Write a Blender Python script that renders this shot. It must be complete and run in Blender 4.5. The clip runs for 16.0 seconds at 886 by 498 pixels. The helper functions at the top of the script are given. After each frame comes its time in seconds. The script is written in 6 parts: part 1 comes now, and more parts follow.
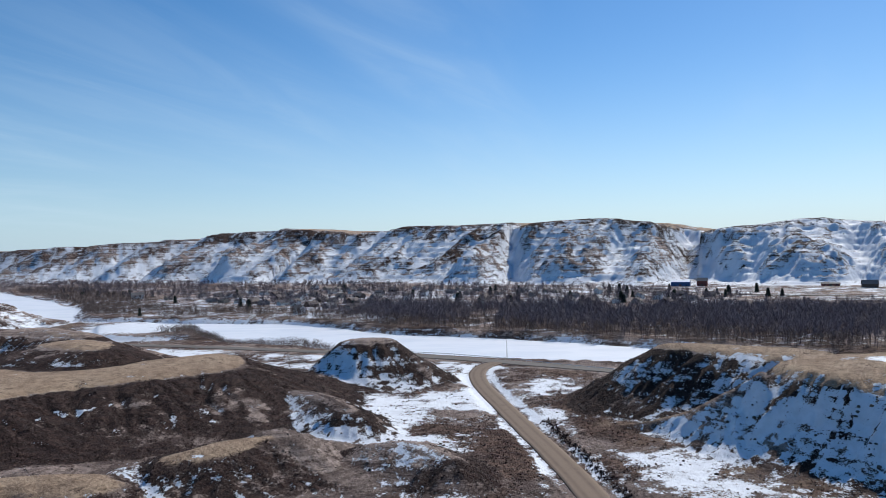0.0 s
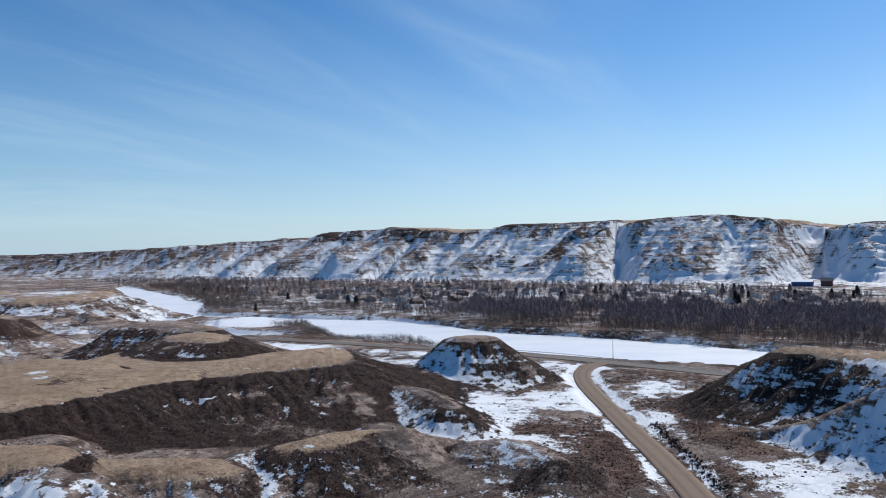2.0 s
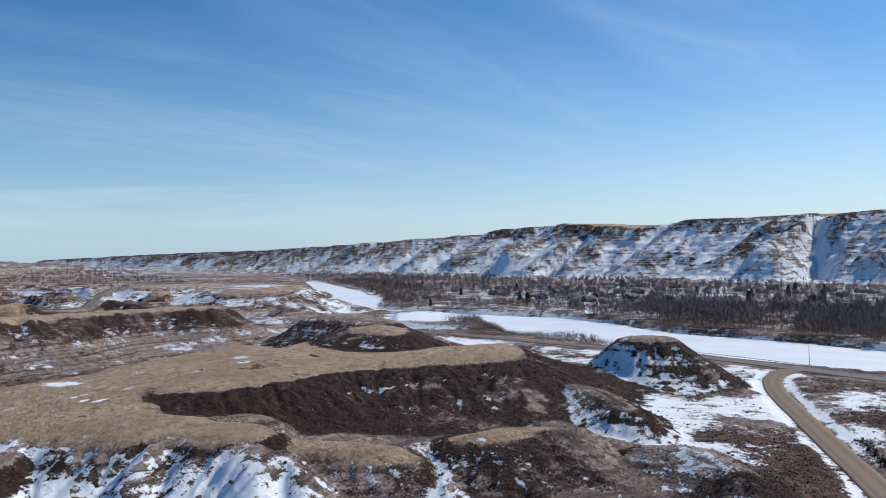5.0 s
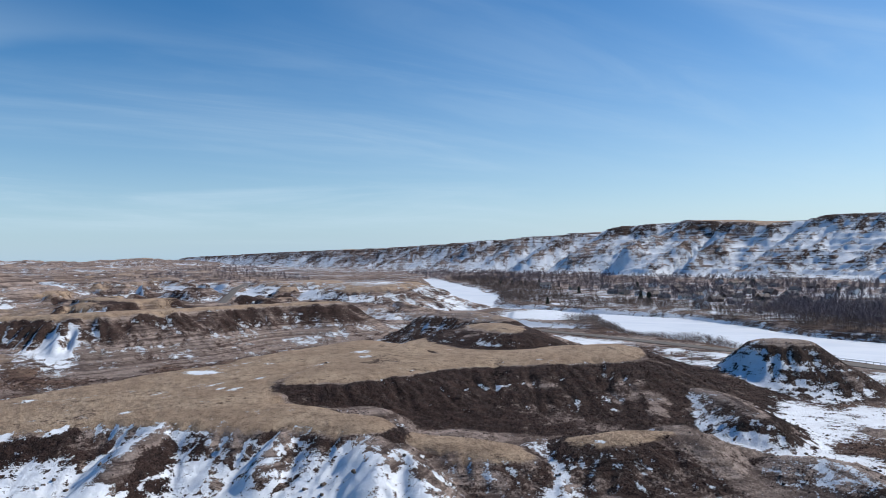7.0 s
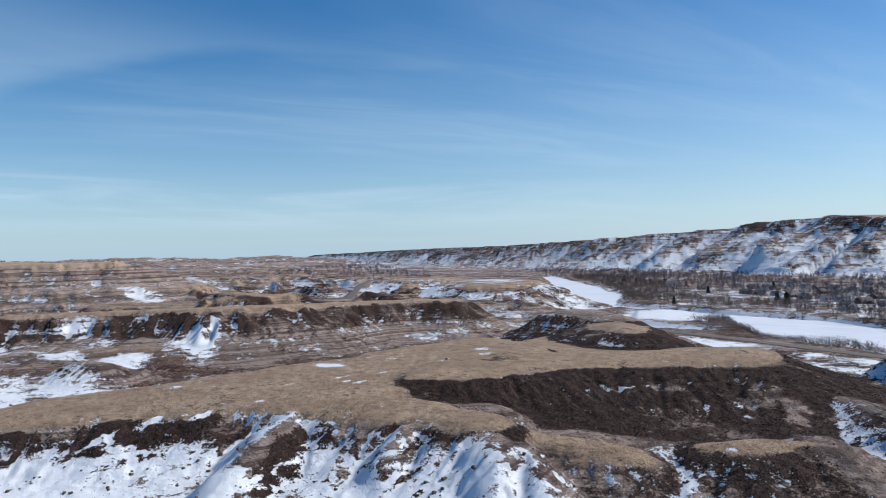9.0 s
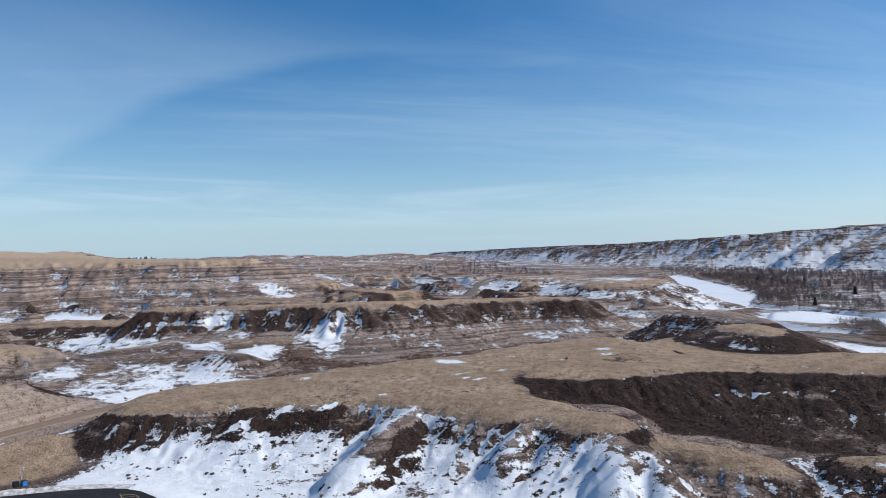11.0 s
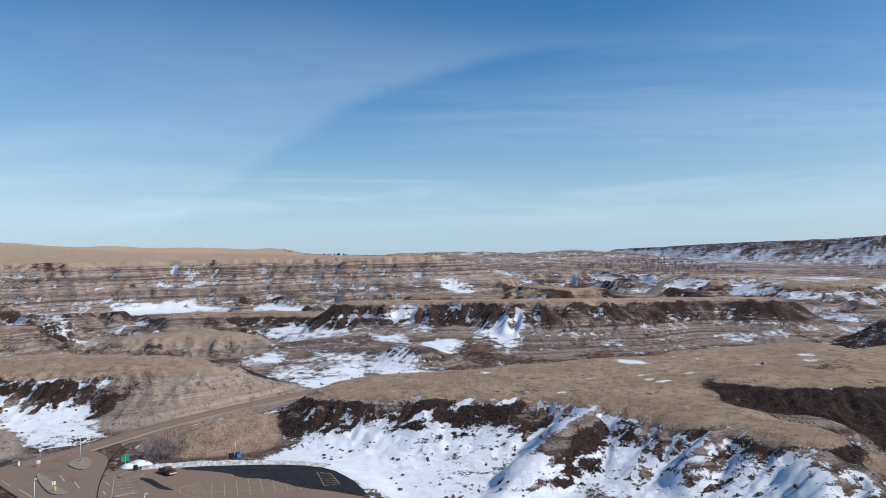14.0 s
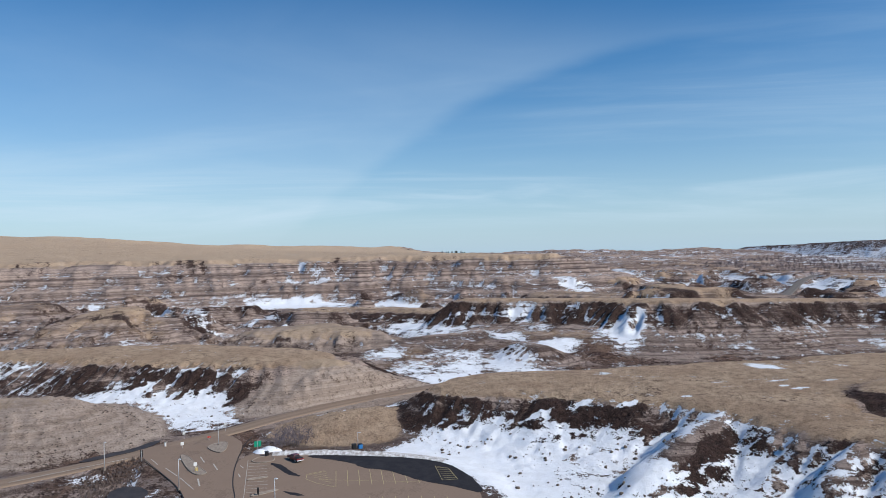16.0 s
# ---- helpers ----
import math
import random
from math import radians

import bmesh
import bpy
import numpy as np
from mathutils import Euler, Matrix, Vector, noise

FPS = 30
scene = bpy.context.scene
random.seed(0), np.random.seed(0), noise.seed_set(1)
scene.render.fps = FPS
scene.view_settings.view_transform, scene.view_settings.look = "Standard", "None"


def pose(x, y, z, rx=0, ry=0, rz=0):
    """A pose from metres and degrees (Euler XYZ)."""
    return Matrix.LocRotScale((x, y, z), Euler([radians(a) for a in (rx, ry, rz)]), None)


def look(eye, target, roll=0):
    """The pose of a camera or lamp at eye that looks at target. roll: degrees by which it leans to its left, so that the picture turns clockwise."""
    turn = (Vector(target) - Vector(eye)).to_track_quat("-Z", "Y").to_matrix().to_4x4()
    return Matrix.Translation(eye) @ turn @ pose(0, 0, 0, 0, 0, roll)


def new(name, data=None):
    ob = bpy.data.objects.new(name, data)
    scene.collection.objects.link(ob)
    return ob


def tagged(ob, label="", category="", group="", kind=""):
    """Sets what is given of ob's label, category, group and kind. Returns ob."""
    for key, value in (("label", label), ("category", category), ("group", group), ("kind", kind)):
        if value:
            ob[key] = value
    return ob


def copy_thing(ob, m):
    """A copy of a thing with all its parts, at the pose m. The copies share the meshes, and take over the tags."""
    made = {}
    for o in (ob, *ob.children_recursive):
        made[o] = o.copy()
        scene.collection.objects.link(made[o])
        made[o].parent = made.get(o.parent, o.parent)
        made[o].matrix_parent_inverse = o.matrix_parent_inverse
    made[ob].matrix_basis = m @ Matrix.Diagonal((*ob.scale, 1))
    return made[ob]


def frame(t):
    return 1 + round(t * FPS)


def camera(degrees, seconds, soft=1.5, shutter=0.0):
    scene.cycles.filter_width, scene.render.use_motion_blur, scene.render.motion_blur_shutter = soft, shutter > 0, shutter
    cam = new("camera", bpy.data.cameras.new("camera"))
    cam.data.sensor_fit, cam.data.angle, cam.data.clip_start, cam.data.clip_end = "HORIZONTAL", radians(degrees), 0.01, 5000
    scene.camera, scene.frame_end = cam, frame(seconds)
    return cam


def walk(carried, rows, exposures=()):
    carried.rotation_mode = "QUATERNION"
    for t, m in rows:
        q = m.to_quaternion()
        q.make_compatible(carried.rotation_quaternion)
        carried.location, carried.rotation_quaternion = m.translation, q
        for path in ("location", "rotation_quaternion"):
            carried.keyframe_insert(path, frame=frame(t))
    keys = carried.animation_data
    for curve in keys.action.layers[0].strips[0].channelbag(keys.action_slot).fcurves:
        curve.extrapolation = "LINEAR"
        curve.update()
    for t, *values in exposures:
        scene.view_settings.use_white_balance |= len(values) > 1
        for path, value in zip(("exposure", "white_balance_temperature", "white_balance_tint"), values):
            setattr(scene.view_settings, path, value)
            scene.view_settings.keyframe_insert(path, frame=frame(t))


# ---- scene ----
EYE = (0.0, 0.0, 58.0)
YAW = {0: 0, 0.5: 2.08, 1: 4.17, 1.5: 6.28, 2: 8.43, 2.5: 10.72, 3: 13.05, 3.5: 15.39, 4: 17.74, 6.5: 29.49, 7: 31.92,
       7.5: 34.36, 8: 36.8, 8.5: 39.25, 9: 41.69, 11.5: 53.86, 12: 56.28, 12.5: 58.69, 13: 61.12, 13.5: 63.55, 14: 65.97,
       14.5: 68.37, 15: 70.77, 15.5: 73.17, 16: 75.53}
cam = camera(64.68, 16.0, soft=0.45)
walk(cam, [(t, pose(*EYE, 90.29, 1.09, a)) for t, a in YAW.items()], exposures=[(0, 0.0, 6300, 9), (16, 0.0, 6300, 9)])

# ---- light: spring afternoon sun ahead and to the right of the first view, thin high cloud ----
SUN_SIDE, SUN_UP = radians(36), radians(40)          # clockwise from +y, above the horizon
SUN = Vector((math.sin(SUN_SIDE) * math.cos(SUN_UP), math.cos(SUN_SIDE) * math.cos(SUN_UP), math.sin(SUN_UP)))
sun = new("sun", bpy.data.lights.new("sun", "SUN"))
sun.data.energy, sun.data.angle, sun.data.color = 4.6, radians(0.6), (1.0, 0.95, 0.875)
sun.matrix_world = look((0, 0, 300), Vector((0, 0, 300)) - SUN)


class Nodes:
    """Short hand for a node tree."""

    def __init__(self, tree):
        self.tree = tree
        tree.nodes.clear()

    def add(self, kind, ins=None, **settings):
        n = self.tree.nodes.new(kind)
        for k, v in settings.items():
            setattr(n, k, v)
        for k, v in (ins or {}).items():
            if isinstance(v, bpy.types.NodeSocket):
                self.tree.links.new(v, n.inputs[k])
            else:
                n.inputs[k].default_value = v
        return n

    def math(self, op, a, b=0.0, c=0.0, clamp=False):
        return self.add("ShaderNodeMath", {0: a, 1: b, 2: c}, operation=op, use_clamp=clamp).outputs[0]

    def span(self, v, lo, hi, to_lo=0.0, to_hi=1.0, smooth=True):
        return self.add("ShaderNodeMapRange", {0: v, 1: lo, 2: hi, 3: to_lo, 4: to_hi},
                        interpolation_type="SMOOTHSTEP" if smooth else "LINEAR").outputs[0]

    def noise(self, co, scale, detail=4.0, rough=0.55, warp=0.0):
        return self.add("ShaderNodeTexNoise", {"Vector": co, "Scale": scale, "Detail": detail, "Roughness": rough,
                                               "Distortion": warp}).outputs["Fac"]

    def mix(self, f, a, b):
        n = self.add("ShaderNodeMix", {0: f}, data_type="RGBA")
        for i, v in ((6, a), (7, b)):
            if isinstance(v, bpy.types.NodeSocket):
                self.tree.links.new(v, n.inputs[i])
            else:
                n.inputs[i].default_value = (*v, 1.0)
        return n.outputs[2]

    def stretch(self, co, sx, sy, sz):
        return self.add("ShaderNodeMapping", {"Vector": co, "Scale": (sx, sy, sz)}).outputs[0]

    def attr(self, name):
        return self.add("ShaderNodeAttribute", attribute_name=name).outputs["Fac"]


def make_world():
    w = bpy.data.worlds.new("sky")
    scene.world = w
    w.use_nodes = True
    n = Nodes(w.node_tree)
    sky = n.add("ShaderNodeTexSky", sky_type="NISHITA", sun_disc=False, sun_elevation=SUN_UP, sun_rotation=SUN_SIDE,
                altitude=700.0, air_density=1.0, dust_density=0.2, ozone_density=3.0).outputs[0]
    co = n.add("ShaderNodeTexCoord").outputs["Generated"]
    x, y, z = n.add("ShaderNodeSeparateXYZ", {0: co}).outputs[:3]
    ahead = n.math("MULTIPLY_ADD", x, math.sin(SUN_SIDE), n.math("MULTIPLY", y, math.cos(SUN_SIDE)))     # towards the sun
    sky = n.add("ShaderNodeHueSaturation", {"Saturation": n.span(ahead, -0.3, 0.8, 1.34, 1.25), "Color": sky}).outputs[0]
    # pale haze low over the horizon
    low = n.math("POWER", n.span(z, 0.0, 0.34, 1.0, 0.0, False), 2.2)
    haze = n.mix(n.span(ahead, 0.1, 1.0), (3.85, 5.45, 6.9), (5.0, 6.3, 7.5))
    sky = n.mix(n.math("MULTIPLY", low, 0.86), sky, haze)
    # a flat layer of cirrus: the way up met with a plane overhead
    up = n.math("ADD", n.math("MAXIMUM", z, 0.0), 0.09)
    flat = n.add("ShaderNodeCombineXYZ", {0: n.math("DIVIDE", x, up), 1: n.math("DIVIDE", y, up), 2: 0.0}).outputs[0]
    swung = n.add("ShaderNodeMapping", {"Vector": flat, "Rotation": (0, 0, 0.445)}).outputs[0]
    drawn = n.stretch(swung, 1.15, 0.30, 1.0)
    wisps = n.math("MULTIPLY", n.span(n.noise(drawn, 0.6, 5.0, 0.5, 0.5), 0.46, 0.80), n.math("MULTIPLY_ADD", n.span(n.noise(drawn, 2.0, 7.0, 0.62, 1.0), 0.35, 0.75), 0.7, 0.3))
    # the edge of a thin veil that covers the eastern sky
    px, py, _ = n.add("ShaderNodeSeparateXYZ", {0: flat}).outputs[:3]
    bend = n.math("EXPONENT", n.math("MULTIPLY", n.math("ADD", px, 1.9), 2.2))
    edge = n.math("MULTIPLY_ADD", bend, 0.8, n.math("MULTIPLY_ADD", px, 0.12, 1.38))
    into = n.math("SUBTRACT", n.math("MULTIPLY_ADD", n.noise(flat, 1.2, 4.0), 0.25, edge), n.math("ADD", py, 0.12))
    veil = n.math("MULTIPLY", n.span(px, -1.75, -2.7), n.math("MULTIPLY", n.span(into, 0.0, 0.22), n.math("MULTIPLY", n.span(into, 0.1, 3.5, 1.0, 0.45), n.math("MULTIPLY_ADD", n.noise(flat, 0.8, 5.0, 0.6, 0.8), 0.6, 0.2))))
    # long low streaks over the eastern horizon
    low_co = n.add("ShaderNodeCombineXYZ", {0: x, 1: y, 2: n.math("MULTIPLY", z, 13.0)}).outputs[0]
    band = n.math("MULTIPLY", n.math("MULTIPLY", n.span(z, 0.02, 0.06), n.span(z, 0.14, 0.08)), n.span(x, -0.25, -0.75))
    streak = n.math("MULTIPLY", n.span(n.noise(low_co, 1.7, 6.0, 0.6, 0.8), 0.40, 0.66), band)
    cover = n.math("ADD", n.math("MULTIPLY", wisps, 0.40), n.math("ADD", n.math("MULTIPLY", veil, 0.34), n.math("MULTIPLY", streak, 0.42)))
    cover = n.math("MULTIPLY", cover, n.span(z, 0.0, 0.05), clamp=True)
    cloud = n.mix(cover, sky, (5.9, 7.2, 8.2))
    bg = n.add("ShaderNodeBackground", {0: cloud, 1: 0.108})
    n.add("ShaderNodeOutputWorld", {0: bg.outputs[0]})


make_world()


# ---- materials ----
def material(name):
    m = bpy.data.materials.new(name)
    m.use_nodes = True
    return m, Nodes(m.node_tree)


def finish(n, colour, rough=0.9, height=None, relief=0.3, depth=0.1, metal=0.0, spec=0.3):
    ins = {"Base Color": colour if isinstance(colour, bpy.types.NodeSocket) else (*colour, 1.0), "Roughness": rough,
           "Metallic": metal, "Specular IOR Level": spec}
    if height is not None:
        ins["Normal"] = n.add("ShaderNodeBump", {"Height": height, "Strength": relief, "Distance": depth}).outputs[0]
    n.add("ShaderNodeOutputMaterial", {0: n.add("ShaderNodeBsdfPrincipled", ins).outputs[0]})


def place(n):
    return n.add("ShaderNodeNewGeometry").outputs["Position"]


def make_ground_material():
    m, n = material("badland_ground")
    co = place(n)
    x, y, z = n.add("ShaderNodeSeparateXYZ", {0: co}).outputs[:3]
    far = n.noise(co, 0.045, 7.0, 0.68)              # from tens of metres down
    mid = n.noise(co, 0.3, 7.0, 0.68)
    fine = n.noise(co, 1.5, 5.0, 0.7)
    grain = n.noise(co, 6.0, 3.0, 0.65)
    ledge = n.noise(n.stretch(co, 0.16, 0.16, 1.3), 1.0, 6.0, 0.66)   # runs along the contour
    bands = n.noise(n.stretch(co, 0.028, 0.028, 0.22), 1.0, 6.0, 0.66)
    ledge = n.math("ADD", n.math("MULTIPLY", ledge, 0.45), n.math("MULTIPLY", bands, 0.55))
    broken = n.math("ADD", n.math("MULTIPLY", mid, 0.5), n.math("MULTIPLY", fine, 0.5))
    # clay beds lie level: bands that follow height, a little wavy
    wavy = n.math("MULTIPLY_ADD", far, 2.0, z)
    layer = n.add("ShaderNodeCombineXYZ", {0: n.math("MULTIPLY", x, 0.004), 1: n.math("MULTIPLY", y, 0.004), 2: n.math("MULTIPLY_ADD", fine, 0.35, wavy)}).outputs[0]
    beds = n.noise(layer, 0.42, 6.0, 0.78)
    clay = n.mix(n.span(beds, 0.40, 0.58), (0.118, 0.082, 0.070), (0.450, 0.348, 0.294))
    clay = n.mix(n.math("MULTIPLY", n.span(broken, 0.49, 0.57), 0.62), clay, (0.090, 0.064, 0.053))
    thin = n.noise(layer, 1.6, 5.0, 0.7)
    pale = n.mix(n.span(thin, 0.40, 0.56), (0.360, 0.275, 0.218), (0.51, 0.405, 0.33))
    pale = n.mix(n.math("MULTIPLY", n.span(broken, 0.5, 0.6), 0.6), pale, (0.23, 0.17, 0.13))
    crack = n.noise(co, 1.1, 5.0, 0.75)
    clay = n.mix(n.math("MULTIPLY", n.attr("bare"), 0.8), clay, pale)
    clay = n.mix(n.math("MULTIPLY", n.span(crack, 0.56, 0.66), 0.7), clay, (0.070, 0.049, 0.041))
    clay = n.mix(n.math("MULTIPLY", n.span(crack, 0.42, 0.34), 0.6), clay, (0.44, 0.355, 0.305))
    grass = n.mix(n.span(far, 0.35, 0.65), (0.415, 0.282, 0.188), (0.550, 0.398, 0.272))
    grass = n.mix(n.math("MULTIPLY", n.span(broken, 0.47, 0.57), 0.7), grass, (0.180, 0.115, 0.078))
    tuft = n.noise(co, 2.6, 3.0, 0.75)
    grass = n.mix(n.math("MULTIPLY", n.span(tuft, 0.55, 0.66), 0.6), grass, (0.13, 0.084, 0.058))
    grass = n.mix(n.math("MULTIPLY", n.span(grain, 0.5, 0.64), 0.6), grass, (0.56, 0.43, 0.30))
    # grass turns paler with bare; on the plateau this also stands for sunlight
    grass = n.mix(n.math("MULTIPLY", n.attr("bare"), 0.5), grass, (0.50, 0.385, 0.275))
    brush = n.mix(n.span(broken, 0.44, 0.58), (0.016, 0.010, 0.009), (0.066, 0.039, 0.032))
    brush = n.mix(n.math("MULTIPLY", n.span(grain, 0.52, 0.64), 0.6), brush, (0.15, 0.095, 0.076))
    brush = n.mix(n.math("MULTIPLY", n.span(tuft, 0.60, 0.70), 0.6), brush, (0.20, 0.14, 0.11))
    scrub = n.mix(n.span(far, 0.38, 0.62), (0.085, 0.044, 0.034), (0.215, 0.138, 0.100))
    scrub = n.mix(n.math("MULTIPLY", n.span(broken, 0.47, 0.56), 0.75), scrub, (0.026, 0.016, 0.014))
    snow = n.mix(n.span(mid, 0.3, 0.75), (0.78, 0.80, 0.84), (0.68, 0.69, 0.71))

    def cover(name, v, w, soft, streak=0.0):
        e = n.math("MULTIPLY_ADD", n.math("SUBTRACT", broken, 0.5), w, n.attr(name))
        e = n.math("MULTIPLY_ADD", n.math("SUBTRACT", far, 0.5), 0.75 * w, e)
        if streak:
            e = n.math("MULTIPLY_ADD", n.math("SUBTRACT", ledge, 0.5), streak, e)
        return n.span(e, v - soft, v + soft)

    col = n.mix(cover("scrub", 0.5, 2.4, 0.12), clay, scrub)
    col = n.mix(cover("grass", 0.5, 2.2, 0.26), col, grass)
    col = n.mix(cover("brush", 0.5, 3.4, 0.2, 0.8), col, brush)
    # snow lies in clear-edged patches, drawn out along the ledges
    patch, fleck = n.noise(co, 0.05, 5.0, 0.6), n.noise(co, 0.42, 7.0, 0.68)
    speck = n.noise(n.stretch(co, 1.0, 1.0, 1.6), 1.7, 4.0, 0.72)
    strata = n.noise(n.stretch(co, 0.011, 0.011, 0.5), 1.0, 4.0, 0.66)
    shelf = n.math("ADD", n.math("MULTIPLY", n.noise(n.stretch(co, 0.13, 0.13, 1.1), 1.0, 4.0, 0.5), 0.5), n.math("MULTIPLY", n.noise(n.stretch(co, 0.03, 0.03, 0.26), 1.0, 4.0, 0.55), 0.5))
    e = n.math("MULTIPLY_ADD", n.math("SUBTRACT", patch, 0.5), 1.3, n.attr("snow"))
    e = n.math("MULTIPLY_ADD", n.math("SUBTRACT", fleck, 0.5), 2.3, e)
    e = n.math("MULTIPLY_ADD", n.math("SUBTRACT", shelf, 0.5), 2.6, e)
    e = n.math("MULTIPLY_ADD", n.math("SUBTRACT", strata, 0.5), 1.3, e)
    e = n.math("MULTIPLY_ADD", n.math("SUBTRACT", speck, 0.5), 2.1, e)
    white = n.span(e, 0.45, 0.55)
    col = n.mix(white, col, snow)
    rough = n.math("MULTIPLY_ADD", white, -0.25, 0.95)
    h = n.math("ADD", n.math("MULTIPLY", mid, 2.2), n.math("MULTIPLY_ADD", grain, 0.3, fine))
    h = n.math("MULTIPLY", h, n.math("MULTIPLY_ADD", white, -0.8, 1.0))
    h = n.math("MULTIPLY_ADD", white, 0.5, h)
    finish(n, col, rough, h, 1.0, 0.75, spec=0.15)
    return m


def make_plain(name, a, b, scale=1.0, rough=0.8, bump=0.0, metal=0.0, spec=0.3):
    """A material mottled between two colours at two scales."""
    m, n = material(name)
    co = n.add("ShaderNodeTexCoord").outputs["Object"] if bump < 0 else place(n)
    f = n.math("ADD", n.math("MULTIPLY", n.noise(co, scale), 0.6), n.math("MULTIPLY", n.noise(co, scale * 7), 0.4))
    finish(n, n.mix(n.span(f, 0.35, 0.65), a, b), rough, f if bump else None, abs(bump), 0.05, metal, spec)
    return m


def make_road(name, a, b, wet, verge):
    m, n = material(name)
    co = place(n)
    mid, fine = n.noise(co, 0.12, 5.0, 0.6), n.noise(co, 2.2, 5.0, 0.65)
    side = n.attr("across")                          # 0 in the middle, 1 at the edge
    tracks = n.span(n.math("ABSOLUTE", n.math("SUBTRACT", side, 0.45)), 0.0, 0.28)
    col = n.mix(n.span(mid, 0.3, 0.7), a, b)
    col = n.mix(n.math("MULTIPLY", tracks, 0.55), col, verge)
    col = n.mix(n.math("MULTIPLY", n.span(n.math("MULTIPLY_ADD", mid, 0.5, n.math("MULTIPLY", fine, 0.5)), 0.52, 0.62), 0.5), col, wet)
    finish(n, col, 0.85, fine, 0.35, 0.05)
    return m


def make_river_ice():
    m, n = material("snow_covered_ice")
    co = place(n)
    f = n.noise(n.stretch(co, 0.02, 0.05, 1), 1.0, 6.0, 0.6, 0.5)
    g = n.noise(co, 0.5, 4.0)
    col = n.mix(n.span(f, 0.4, 0.7), (0.70, 0.72, 0.76), (0.61, 0.645, 0.70))
    finish(n, col, 0.6, g, 0.2, 0.1)
    return m


GROUND = make_ground_material()
ICE = make_river_ice()
ASPHALT = make_road("asphalt", (0.10, 0.088, 0.078), (0.135, 0.115, 0.10), (0.075, 0.064, 0.057), (0.17, 0.145, 0.12))
GRAVEL = make_road("gravel_road", (0.120, 0.080, 0.054), (0.165, 0.112, 0.076), (0.080, 0.052, 0.036), (0.215, 0.152, 0.106))
MUDDY = make_road("muddy_asphalt", (0.175, 0.122, 0.086), (0.225, 0.160, 0.113), (0.13, 0.088, 0.062), (0.27, 0.195, 0.14))
BARK = make_plain("grey_bark", (0.112, 0.092, 0.104), (0.215, 0.178, 0.190), 0.3, 0.95)
WILLOW = make_plain("willow_twigs", (0.115, 0.085, 0.076), (0.200, 0.150, 0.128), 0.2, 0.95)
SPRUCE = make_plain("spruce_needles", (0.010, 0.016, 0.012), (0.026, 0.036, 0.024), 0.8, 0.9)
TWIG = make_plain("dark_shrub", (0.017, 0.010, 0.010), (0.058, 0.037, 0.033), 0.9, 0.95)
STRAW = make_plain("dry_grass", (0.22, 0.155, 0.10), (0.40, 0.31, 0.22), 0.7, 0.95)
STONE = make_plain("clay_clods", (0.055, 0.042, 0.036), (0.16, 0.125, 0.10), 0.8, 0.95)
WHITE = make_plain("white_siding", (0.62, 0.62, 0.60), (0.74, 0.74, 0.72), 0.6, 0.7)
GREY = make_plain("grey_siding", (0.17, 0.175, 0.18), (0.25, 0.25, 0.255), 0.6, 0.7)
BEIGE = make_plain("beige_siding", (0.33, 0.28, 0.22), (0.42, 0.36, 0.29), 0.6, 0.7)
UMBER = make_plain("brown_siding", (0.075, 0.05, 0.04), (0.12, 0.085, 0.068), 0.6, 0.7)
BLUE = make_plain("blue_cladding", (0.035, 0.085, 0.22), (0.05, 0.12, 0.28), 0.5, 0.5)
BARN = make_plain("dull_red_boards", (0.17, 0.055, 0.045), (0.24, 0.085, 0.065), 0.6, 0.8)
SHINGLE = make_plain("dark_shingles", (0.09, 0.086, 0.09), (0.17, 0.16, 0.16), 1.5, 0.9)
SLATE = make_plain("brown_shingles", (0.13, 0.105, 0.09), (0.22, 0.18, 0.155), 1.5, 0.9)
SNOW = make_plain("old_snow", (0.70, 0.71, 0.74), (0.82, 0.83, 0.86), 0.8, 0.6, 0.3)
DIRTY = make_plain("dirty_snow", (0.30, 0.265, 0.235), (0.74, 0.73, 0.73), 0.9, 0.7, 0.4)
PANE = make_plain("dark_glass", (0.015, 0.018, 0.022), (0.03, 0.035, 0.04), 1.0, 0.12, spec=0.6)
STEEL = make_plain("galvanised_steel", (0.52, 0.53, 0.54), (0.66, 0.67, 0.68), 2.0, 0.5, metal=0.15)
TIMBER = make_plain("weathered_timber", (0.10, 0.078, 0.06), (0.19, 0.15, 0.12), 1.2, 0.9)
CHALK = make_plain("white_paint", (0.66, 0.66, 0.64), (0.78, 0.78, 0.76), 2.0, 0.6)


# ---- the lie of the land ----
_rng = np.random.RandomState(7)
_perm = np.concatenate([_rng.permutation(256)] * 2)
_ang = _rng.rand(256) * 2 * np.pi
_gx, _gy = np.cos(_ang), np.sin(_ang)


def perlin(x, y):
    xi, yi = np.floor(x).astype(np.int64), np.floor(y).astype(np.int64)
    xf, yf = x - xi, y - yi
    u, v = xf * xf * xf * (xf * (xf * 6 - 15) + 10), yf * yf * yf * (yf * (yf * 6 - 15) + 10)

    def corner(i, j):
        h = _perm[_perm[(xi + i) & 255] + ((yi + j) & 255)]
        return _gx[h] * (xf - i) + _gy[h] * (yf - j)

    a, b, c, d = corner(0, 0), corner(1, 0), corner(0, 1), corner(1, 1)
    return (a + u * (b - a)) * (1 - v) + (c + u * (d - c)) * v


def fbm(x, y, scale, octaves=4, gain=0.5):
    s, amp, f = 0.0, 1.0, 1.0 / scale
    for i in range(octaves):
        s = s + amp * perlin(x * f + 17.3 * i, y * f - 9.1 * i)
        amp, f = amp * gain, f * 2.03
    return s


